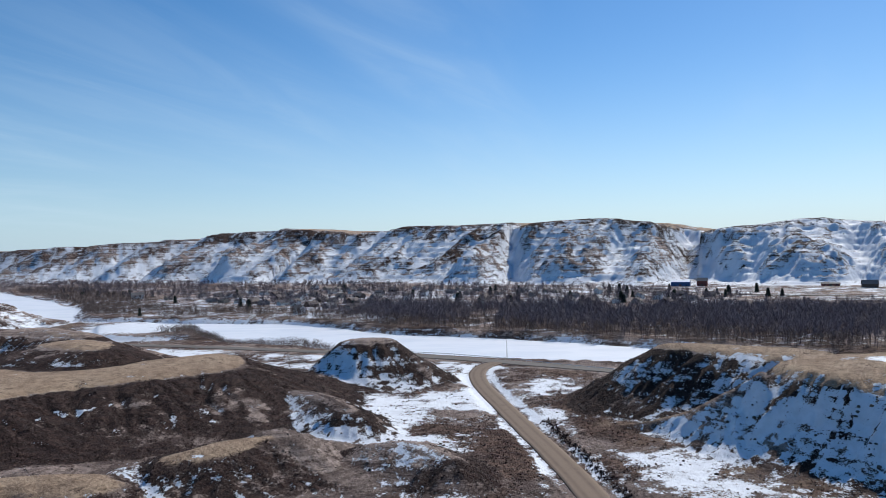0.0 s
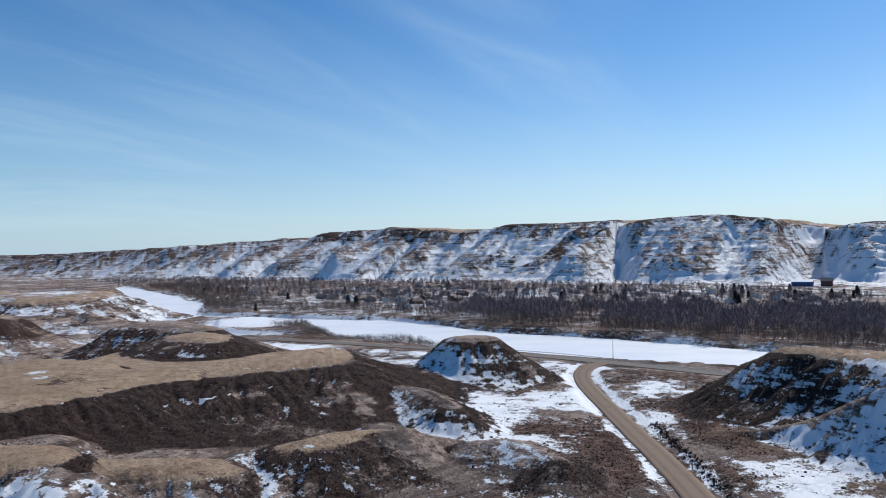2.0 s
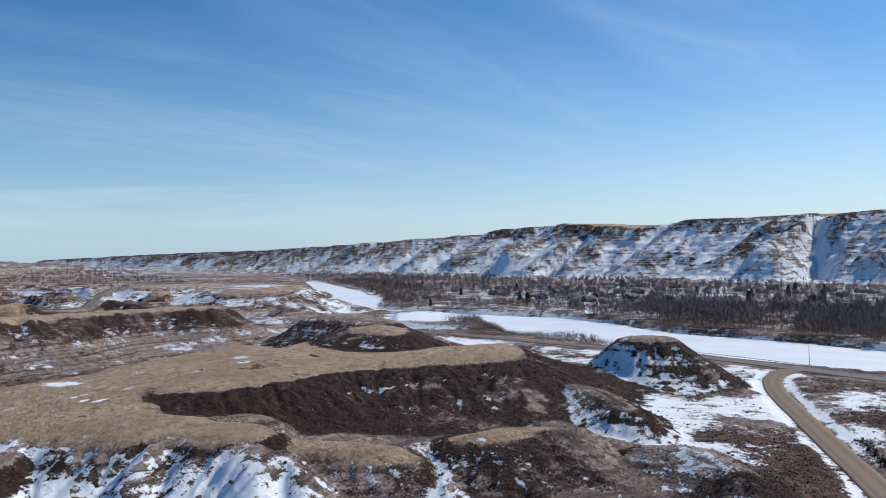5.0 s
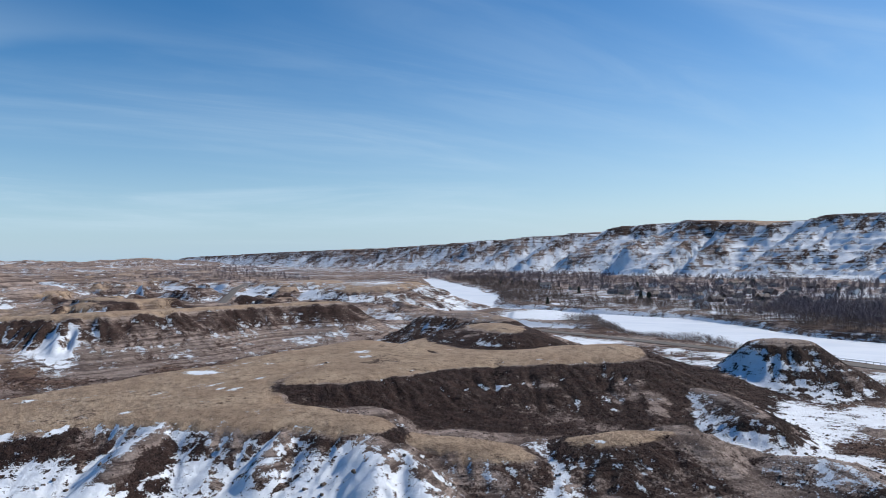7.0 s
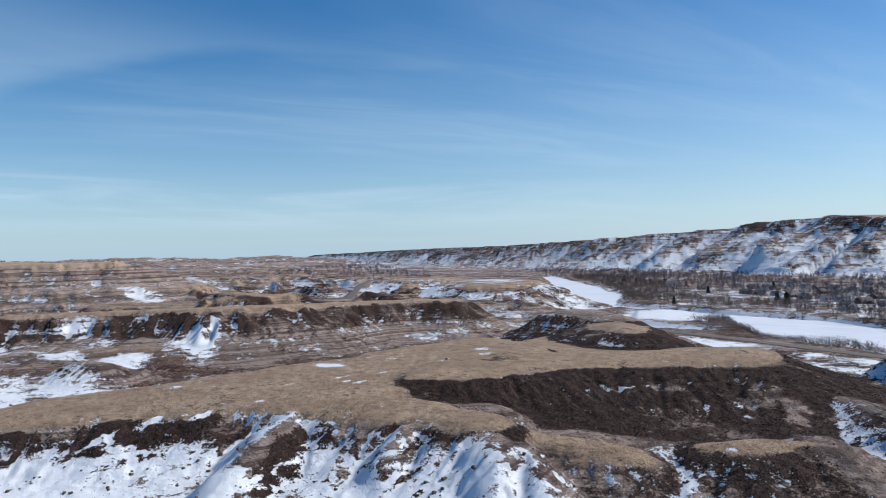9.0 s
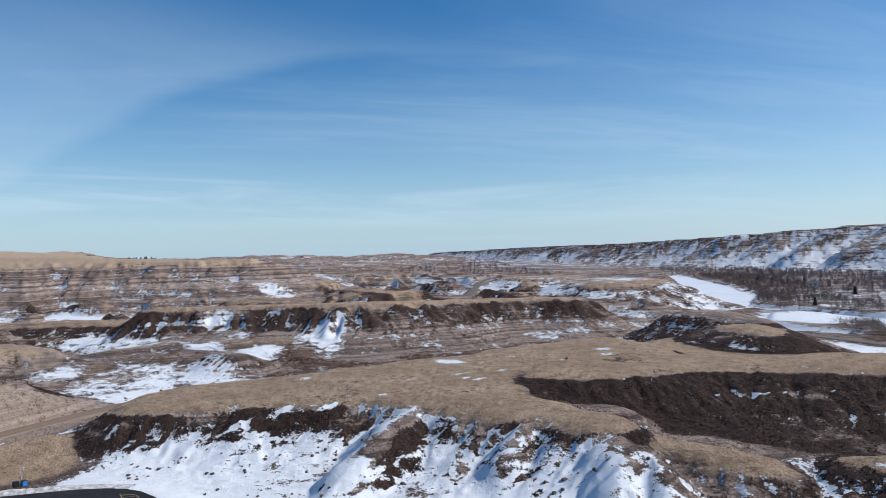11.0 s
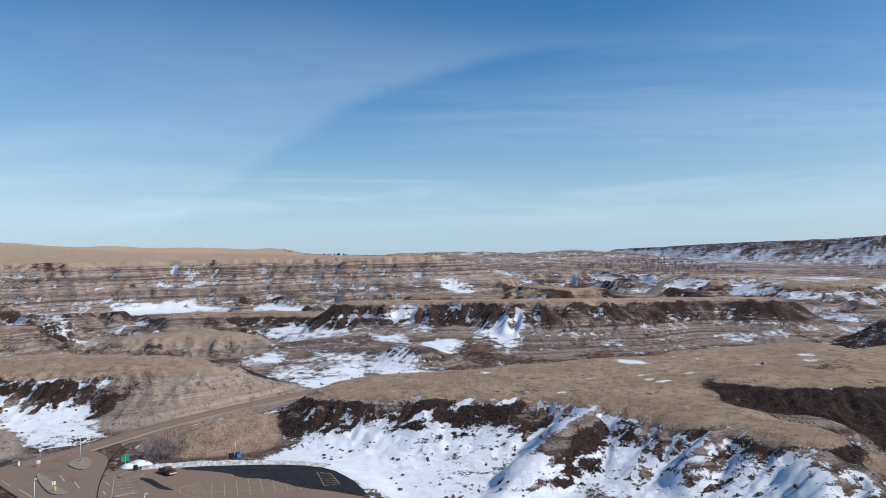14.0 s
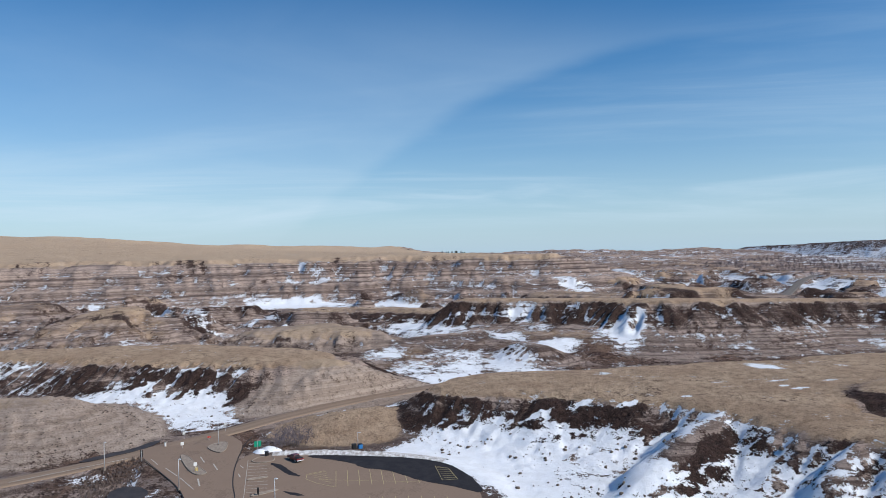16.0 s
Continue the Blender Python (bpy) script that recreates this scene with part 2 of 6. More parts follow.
def ridged(x, y, scale, octaves=3, gain=0.5):
    """0 in the gullies to about 1 on the ribs."""
    s, amp, f, tot = 0.0, 1.0, 1.0 / scale, 0.0
    for i in range(octaves):
        s = s + amp * (1 - 2.2 * np.abs(perlin(x * f + 31.7 * i, y * f + 5.9 * i)))
        tot, amp, f = tot + amp, amp * gain, f * 2.1
    return s / tot


def step(v, lo, hi):
    t = np.clip((v - lo) / (hi - lo), 0, 1)
    return t * t * (3 - 2 * t)


def smax(a, b, k):
    h = np.clip(0.5 + 0.5 * (a - b) / k, 0, 1)
    return b + (a - b) * h + k * h * (1 - h)


def polyline(x, y, pts):
    """Distance to a polyline, the nearest point on it, and the z there."""
    best = np.full(x.shape, 1e9)
    px, py, pz = np.zeros_like(x), np.zeros_like(x), np.zeros_like(x)
    for a, b in zip(pts, pts[1:]):
        dx, dy = b[0] - a[0], b[1] - a[1]
        t = np.clip(((x - a[0]) * dx + (y - a[1]) * dy) / (dx * dx + dy * dy), 0, 1)
        qx, qy = a[0] + t * dx, a[1] + t * dy
        d = np.hypot(x - qx, y - qy)
        m = d < best
        best = np.where(m, d, best)
        px, py = np.where(m, qx, px), np.where(m, qy, py)
        if len(a) > 2:
            pz = np.where(m, a[2] + t * (b[2] - a[2]), pz)
    return best, px, py, pz


def inside(x, y, pts):
    r = np.zeros(x.shape, bool)
    for a, b in zip(pts, pts[1:] + pts[:1]):
        if a[1] != b[1]:
            r ^= ((a[1] > y) != (b[1] > y)) & (x < (b[0] - a[0]) * (y - a[1]) / (b[1] - a[1]) + a[0])
    return r


def rounded(pts, times=2, closed=True):
    """Cut the corners of an outline."""
    for _ in range(times):
        out = []
        pairs = list(zip(pts, pts[1:] + pts[:1])) if closed else list(zip(pts, pts[1:]))
        for a, b in pairs:
            out += [tuple(0.75 * p + 0.25 * q for p, q in zip(a, b)), tuple(0.25 * p + 0.75 * q for p, q in zip(a, b))]
        pts = out if closed else [pts[0]] + out + [pts[-1]]
    return pts


# mesas, knolls and spurs: the outline of the flat top with its height (or a crest line with heights), steepness, depth and
# spacing of the rills, brush and snow on the flanks, grass on top, softness of the edge, paleness of the clay
LANDFORMS = []


def landform(top, z=None, steep=0.6, rill=3.0, gap=12, brush=0.5, reach=0.6, grass=1.0, edge=3.0, snow=0.0, bare=0.0, fall=(0, 0), origin=(0, 0), half=0.0, spread=0.0, foot=1.8):
    LANDFORMS.append(dict(top=top, z=z, steep=steep, rill=rill, gap=gap, brush=brush, reach=reach, grass=grass, edge=edge, snow=snow, bare=bare,
                          fall=fall, origin=origin, half=half, spread=spread, foot=foot))


# the tan mesa below the camera's left; its long dark south-east lobe; their knolls
landform([(-228, 48), (-208, 72), (-191, 93), (-172, 107), (-151, 114), (-127, 126), (-100, 133), (-108, 149), (-136, 149), (-156, 152), (-150, 185), (-150, 250),
          (-205, 264), (-216, 240), (-222, 182), (-232, 144), (-243, 100), (-246, 68)],
         15.0, 0.72, 0.9, 24, 1.05, 0.9, 1.0, 2.0, fall=(0.004, 0.022), origin=(-170, 110), snow=-0.02, foot=0.93)
landform([(-162, 154), (-152, 166), (-138, 185), (-123, 213), (-108, 229), (-94, 243), (-79, 256), (-77, 270), (-92, 300), (-112, 288), (-126, 264), (-150, 248), (-178, 200)],
         18.0, 0.33, 0.5, 26, 1.2, 0.95, 1.0, 3.5, fall=(-0.004, 0.0), origin=(-110, 210), snow=-0.36)
landform([(-150, 240), (-205, 250), (-218, 330), (-160, 335), (-128, 300), (-128, 262)], 12.6, 0.4, 1.0, 18, 0.3, 0.5, 1.0, 4.0)
landform([(-80, 264, 17.5), (-70, 243, 12.5), (-62, 224, 7.5), (-57, 210, 4)], None, 0.55, 2.0, 7, 0.25, 0.8, 0.0, 2.0, half=3.0, bare=0.12)
landform([(-92, 136), (-72, 143), (-70, 152), (-84, 158), (-106, 150)], 11.5, 0.6, 1.0, 14, 0.6, 0.6, 1.0, 4.0)
landform([(-67, 160), (-60, 175), (-48, 184), (-41, 180), (-47, 172), (-57, 162)], 13.0, 0.50, 1.2, 15, 0.85, 0.85, 1.0, 4.0, snow=-0.1, spread=2.0)
landform([(-106, 140, 14.2), (-92, 146, 12.4), (-78, 150, 11.2)], None, 0.5, 0.8, 10, 0.4, 1.0, 1.0, 3.0, half=6.0, snow=-0.1)
landform([(-136, 153, 14.2), (-128, 164, 13.6), (-120, 165, 12), (-111, 163, 7)], None, 0.6, 1.6, 8, 0.55, 1.0, 0.1, 2.0, half=2.0)
landform([(-101, 165, 8), (-97, 170, 8), (-91, 173, 6.5)], None, 0.32, 0.8, 8, 0.35, 1.0, 0.0, 3.0, half=4.0)
landform([(-45, 184, 12.6), (-38, 178, 11.5), (-31, 174, 8), (-23, 172, 4)], None, 0.5, 1.6, 7, 0.12, 1.0, 0.0, 2.0, half=3.5, snow=-0.3, bare=0.15)
# snow-plastered spurs that run down from the mesa into the basin
landform([(-160, 119, 15.2), (-154, 108, 14.4), (-149, 97, 12.2), (-143, 84, 7.5), (-139, 76, 4)], None, 0.78, 0.9, 8, 1.0, 1.0, 0.0, 1.6, snow=0.48, half=3.2)
landform([(-127, 128, 15.2), (-124, 121, 14.2), (-120, 113, 10.5)], None, 0.85, 0.9, 6, 0.8, 1.0, 0.0, 1.2, snow=0.5, half=2.0)
landform([(-106, 133, 14.8), (-98, 128, 13.9), (-92, 120, 11.5), (-86, 109, 7)], None, 0.75, 0.7, 9, 0.45, 1.0, 0.0, 1.6, snow=0.6, half=4.0)
landform([(-96, 134, 13.2), (-87, 127, 12.0), (-78, 118, 8.5)], None, 0.8, 0.7, 7, 0.3, 1.0, 0.0, 1.4, snow=0.62, half=3.0)
landform([(-137, 114, 9.5), (-132, 109, 7.5)], None, 0.6, 1.2, 5, 0.15, 1.0, 0.0, 1.0, half=1.5, snow=-0.2, bare=0.4)
landform([(-176, 98, 9.5), (-173, 93, 7.4)], None, 0.6, 1.2, 5, 0.1, 1.0, 0.0, 1.0, half=1.5, snow=-0.2, bare=0.4)
landform([(-73, 160, 10.5), (-64, 152, 8.5), (-58, 142, 5.5)], None, 0.55, 1.2, 7, 0.3, 1.0, 0.0, 1.5, half=2.5, snow=0.7)
# small mound under the butte, the grey one by the road, the lone butte
landform([(-58, 250), (-47, 249), (-37, 238), (-28, 218), (-34, 220), (-46, 238)], 11.2, 0.70, 2.4, 9, 0.7, 1.0, 0.05, 2.5, snow=0.12)
landform([(-24, 184), (-12, 190), (-3, 183), (3, 171), (-4, 175), (-14, 181)], 8.8, 0.62, 2.6, 8, 0.6, 1.0, 0.0, 2.5, snow=-0.25)
landform([(-45, 313), (-38, 320), (-25, 319), (-21, 312), (-27, 308), (-40, 307)], 20.4, 0.76, 0.7, 13, 1.1, 1.4, 0.3, 1.8, snow=0.02)
# the hill right of the gravel road, flat-topped, with the ridge that parts its two faces
landform([(73, 257), (80, 263), (112, 250), (136, 226), (104, 216), (97, 228), (89, 241)], 23.4, 0.80, 1.4, 11, 1.3, 1.6, 1.0, 2.5, snow=-0.34)
landform([(92, 201), (100, 222), (136, 226), (170, 240), (240, 200), (200, 120), (150, 140), (112, 166), (99, 183)], 23.6, 1.08, 0.4, 24, 1.0, 1.2, 1.0, 2.0, snow=0.12)
landform([(90, 200, 23), (81, 203, 17), (74, 210, 10), (64, 217, 5), (50, 225, 1.8)], None, 0.8, 0.3, 8, 0.55, 1.0, 0.7, 1.5, half=0.8)
# dark-fronted knolls behind the mesa
landform([(-187, 312), (-181, 330), (-165, 334), (-143, 306), (-149, 294), (-167, 298)], 20.6, 0.34, 2.0, 14, 1.2, 0.9, 0.8, 3.5, snow=-0.12)
landform([(-250, 372), (-250, 398), (-222, 406), (-180, 366), (-178, 348), (-215, 368)], 19.8, 0.6, 3.0, 15, 1.0, 0.9, 0.35, 3.0, snow=0.02)
# earth bluff at the end of the snowy bar
landform([(-172, 484), (-180, 512), (-214, 577), (-250, 588), (-292, 592), (-264, 532), (-242, 484)], 4.8, 0.9, 0.5, 8, 0.1, 1.0, 0.0, 1.0, snow=0.5)
# long grey-cliffed mesa across the coulee, with the snowy chutes on its front
landform([(-452, 122), (-440, 148), (-408, 192), (-372, 208), (-356, 236), (-350, 272), (-348, 330), (-308, 372), (-330, 388), (-372, 335), (-392, 268), (-430, 214), (-468, 140)],
         26.4, 0.66, 2.6, 19, 0.75, 0.48, 1.0, 1.2, snow=0.02, bare=0.05, fall=(0.042, -0.026), origin=(-410, 190))
landform([(-386, 205, 19), (-372, 200, 13), (-352, 192, 7)], None, 0.6, 2.0, 7, 0.3, 1.0, 0.0, 2.0, snow=0.7, half=6.0)
landform([(-437, 160, 19), (-420, 158, 12), (-400, 150, 8)], None, 0.5, 2.0, 7, 0.3, 1.0, 0.0, 2.0, snow=0.7, half=6.0)
landform([(-345, 128), (-338, 134), (-328, 138), (-332, 128)], 11.5, 0.5, 2.0, 8, 0.5, 0.6, 0.1, 2.5, snow=0.05)
landform([(-402, 74), (-420, 130), (-395, 128), (-385, 90)], 9.5, 0.5, 2.0, 9, 0.7, 0.9, 0.2, 2.0, snow=0.05)
# hills behind the car park
landform([(-318, -64), (-300, -26), (-284, 2), (-292, 30), (-322, 32), (-364, -30), (-380, -130), (-350, -125)], 16.0, 0.55, 3.4, 18, 0.85, 0.75, 1.0, 3.5, snow=-0.02)
landform([(-285, 2), (-277, 24), (-284, 36), (-300, 26)], 15.6, 0.44, 0.9, 9, 0.0, 0.5, 1.0, 4.0, bare=1.0)
landform([(-262, -92), (-264, -74), (-250, -62), (-238, -66), (-246, -98)], 14.0, 0.42, 1.8, 14, 0.0, 0.5, 0.45, 5.0, bare=0.9)
landform([(-440, -14), (-462, 40), (-424, 60), (-396, 66), (-390, 50), (-410, -10)], 14.5, 0.5, 3.0, 13, 0.35, 0.6, 0.6, 3.0, bare=0.6)
landform([(-226, 16), (-222, 38), (-230, 46), (-234, 30)], 8.0, 0.32, 0.5, 10, 0.0, 0.5, 1.3, 6.0, snow=-0.2, spread=22.0)
landform([(-548, 10), (-530, 83), (-482, 124), (-500, 150), (-560, 110), (-590, 20)], 15.0, 0.4, 3.0, 13, 1.0, 1.0, 0.6, 3.0)
landform([(-650, 240), (-575, 285), (-520, 300), (-560, 340), (-660, 300)], 17.0, 0.5, 4.0, 16, 0.5, 0.8, 0.5, 3.0)
# snow-streaked buttes by the far bend of the road
landform([(-560, 690), (-480, 712), (-430, 660), (-400, 560), (-430, 520), (-500, 560), (-560, 620)], 24.0, 0.5, 7.0, 22, 0.5, 0.9, 0.6, 4.0, snow=0.36)
landform([(-700, 655), (-730, 720), (-660, 770), (-600, 730), (-625, 675)], 22.0, 0.45, 4.0, 22, 0.5, 0.9, 0.6, 4.0, snow=0.36)

# snow lying on the flats: x, y, radius along x, radius along y, amount
SNOWFIELDS = [(-150, 82, 70, 26, 1.3), (-110, 116, 40, 14, 1.3), (-190, 52, 22, 18, 1.2), (-320, 95, 42, 40, 1.0), (-290, 72, 26, 16, 0.9), (-262, 52, 14, 8, 0.7),
              (-8, 262, 26, 30, 1.0), (-22, 230, 12, 24, 0.9), (-8, 206, 12, 12, 0.8), (3, 330, 20, 26, 0.7), (44, 292, 12, 26, 0.85), (58, 178, 16, 20, 0.95)]
SNOWFIELDS += [(-294, -52, 12, 24, 1.1), (-272, -28, 14, 16, 1.1), (-258, -13, 10, 8, 0.9), (-318, -86, 8, 14, 0.8), (12, 300, 6, 40, 0.8), (-30, 356, 60, 12, 0.7), (-100, 350, 40, 20, 0.6), (-165, 405, 40, 34, 1.3), (-80, 392, 60, 18, 0.75), (-232, 540, 52, 54, 1.9), (-290, -22, 14, 40, 0.9), (-255, -25, 20, 14, 0.7), (-640, 90, 40, 70, 0.8),
               (24, 215, 3, 60, 0.6), (39, 230, 3, 40, 0.5), (60, 235, 16, 12, 0.7), (30, 345, 12, 8, 0.7), (-800, 55, 40, 26, 0.6), (-346, 300, 8, 50, 0.6), (-182, 52, 24, 11, 1.3), (-163, 60, 30, 9, 1.7), (-193, 44, 8, 14, 1.6)]
# late patches on the mesa's grass
SNOWPATCHES = [(-205, 166, 8, 3.5), (-183, 153, 1, 3.5), (-172, 152, 1.2, 3), (-176, 149, 1, 2), (-179, 225, 3.5, 5), (-171, 216, 3, 4), (-176, 194, 1.5, 5), (-177, 167, 1.2, 2.5),
               (-220, 112, 2.5, 3), (-177, 117, 1.2, 2), (-77, 222, 2.5, 4), (-83, 211, 2.5, 3.5), (-72, 217, 2.5, 1.5), (-78, 207, 1.2, 1.2)]
SNOWPATCHES += [(-112, 194, 1.6, 0.8), (-101, 199, 1, 0.8), (-95, 203, 1.6, 1), (-58, 163, 1.4, 0.8), (-108, 174, 3, 1.5), (-88, 150, 2, 1),
                (-192, 78, 1.2, 4), (-190, 89, 1.2, 4), (-182, 101, 1, 3), (-166, 102, 1, 4), (130, 205, 6, 5)]
SNOWFIELDS += [(5, 250, 60, 95, 0.32), (-720, 30, 25, 50, 1.1), (-670, 105, 30, 30, 1.1), (-617, 145, 25, 20, 1.1), (-430, 110, 30, 22, 1.0), (-300, 420, 60, 26, 0.7), (-380, 470, 60, 20, 0.6)]
# thin snow on slopes turned from the sun
SNOWCHUTES = [(-890, 60, 60, 22), (-1010, 95, 70, 20), (-475, 95, 22, 18), (-458, 155, 15, 12), (-560, 240, 24, 22), (-492, 283, 14, 34), (-950, 400, 60, 44), (-800, 470, 50, 30), (-700, 330, 40, 20),
              (-351, 187, 16, 14), (-382, 139, 14, 12), (-345, 150, 18, 10), (-860, 560, 60, 30), (-1150, 620, 90, 40), (-600, 400, 50, 14), (-1300, 760, 120, 40), (-480, 600, 60, 60), (-640, -95, 30, 26), (-590, -60, 20, 20), (-340, -98, 16, 26), (-560, 0, 20, 14), (-520, -40, 16, 18), (-690, -150, 30, 20), (-420, -110, 18, 20),
              (-470, 20, 14, 20), (-365, 60, 14, 12), (-610, 60, 20, 16), (-540, 180, 24, 16), (-660, 200, 26, 18)]
WASH = [(-706, -60), (-716, 0), (-704, 50), (-672, 100), (-628, 142)]
TRAIL = [(-117, 200), (-109, 209), (-101, 218), (-90, 228)]
HIGHWAY = [(-915, 840, 12), (-848, 754, 10), (-677, 587, 8), (-560, 470, 6), (-470, 440, 4), (-330, 474, 1.5), (-250, 470, 1), (-182, 456, 1), (-110, 428, 1),
           (-10, 388, 1), (30, 362, 1), (62, 342, 1), (130, 292, 1), (300, 150, 1), (600, -200, 1)]
GRAVEL_ROAD = [(27, 361, 1), (20, 352, 0.9), (15.5, 338, 0.6), (14.5, 318, 0.3), (17, 293, 0), (21, 266, 0), (26, 229, 0), (31, 196, 0), (34.5, 164, 0), (38, 120, 0), (38, 60, 1)]
PARK_ROAD = [(-180, -110, 2.6), (-195, -67, 2.7), (-205, -47, 2.8), (-216, -31, 3), (-229, -13, 3), (-246, 5, 3), (-262, 29, 3), (-276, 56, 3), (-284, 78, 3.2)]
ENTRY_ROAD = [(-224, -20, 3), (-205, -20, 3), (-185, -19, 3), (-150, -19, 3), (-110, -10, 3)]
LOT = [(-203, -6), (-199, 2), (-189, 33), (-178, 44), (-164, 49), (-151, 47), (-120, 40), (-120, -8), (-160, -8), (-186, -9)]
NEAR_BANK = [(420, 60), (250, 240), (150, 325), (80, 368), (-10, 404), (-64, 434), (-150, 480), (-178, 522), (-245, 590), (-310, 628), (-360, 672), (-451, 721), (-811, 1233), (-900, 1350)]
FAR_BANK = [(-905, 1400), (-870, 1370), (-560, 1010), (-440, 850), (-392, 745), (-366, 695), (-304, 668), (-232, 643), (-149, 626), (-85, 577), (-42, 530), (44, 488), (108, 443), (215, 365), (340, 300), (520, 90)]
RIVER = NEAR_BANK + FAR_BANK
# foot of the valley's southern rim, with the height of the crest above it
RIM_TOE = [(1200, 300, 95), (800, 800, 94), (596, 935, 94), (522, 980, 101), (448, 1012, 92), (371, 1038, 85), (293, 1076, 98), (263, 1092, 107), (198, 1124, 114), (137, 1150, 113),
           (73, 1172, 108), (-3, 1196, 115), (-64, 1242, 117), (-151, 1300, 115), (-293, 1372, 106), (-405, 1415, 111), (-549, 1496, 120), (-658, 1552, 115), (-769, 1600, 104),
           (-912, 1650, 98), (-1078, 1700, 93), (-1232, 1795, 88), (-1808, 2055, 77), (-2484, 2380, 75), (-4800, 3200, 45)]
# ravines (and, with a negative depth, spurs) of that rim: metres along its foot, half width, depth, lean to the east on the way up
RAVINES = [(905, 34, 60, 0.1), (968, 46, -46, 0.0), (1060, 40, 70, 0.25), (1138, 52, 210, 0.12), (1212, 34, -34, 0.0), (1272, 22, 46, 0.0), (1340, 48, -36, 0.0), (1424, 26, 120, 0.20), (1515, 52, -52, 0.05),
           (1590, 26, 34, 0.1), (1672, 100, 64, 0.0), (1790, 40, -30, 0.0), (1868, 26, 74, -0.1), (1918, 22, -36, 0.0), (1978, 28, 72, 0.1), (2030, 24, -28, 0.0), (2104, 36, -96, 0.1), (2196, 34, 66, 0.0),
           (2290, 36, -26, 0.1), (2352, 26, 60, 0.15), (2440, 40, -30, 0.0), (2520, 30, 62, 0.1), (2650, 44, 56, 0.1), (2790, 40, 60, 0.0), (2930, 36, 56, 0.1), (3080, 60, 70, 0.1), (3260, 50, 60, 0.0),
           (3480, 70, 80, 0.1), (3760, 80, 90, 0.0), (4100, 80, 90, 0.1)]
# thickets on the rim, and shaded ravine sides put in as dark brush colour: metres along its foot, metres above it on
# the slope, half length, half height
THICKETS_AND_SHADE = [(1700, 120, 40, 22), (1620, 180, 60, 20), (1740, 250, 90, 26), (1580, 262, 70, 16), (1150, 320, 50, 60), (1040, 190, 50, 70), (2010, 235, 50, 18), (2100, 250, 60, 18), (2240, 245, 70, 20), (1275, 235, 18, 40),
            (2180, 60, 30, 40), (1440, 200, 16, 60), (1000, 120, 24, 60)]
PLATEAU = [(-700, -900), (-860, -280), (-880, -160), (-905, 40), (-890, 165), (-835, 330), (-1100, 380), (-1700, 480), (-3200, 700), (-5200, 900), (-5200, -5200), (-600, -5200)]


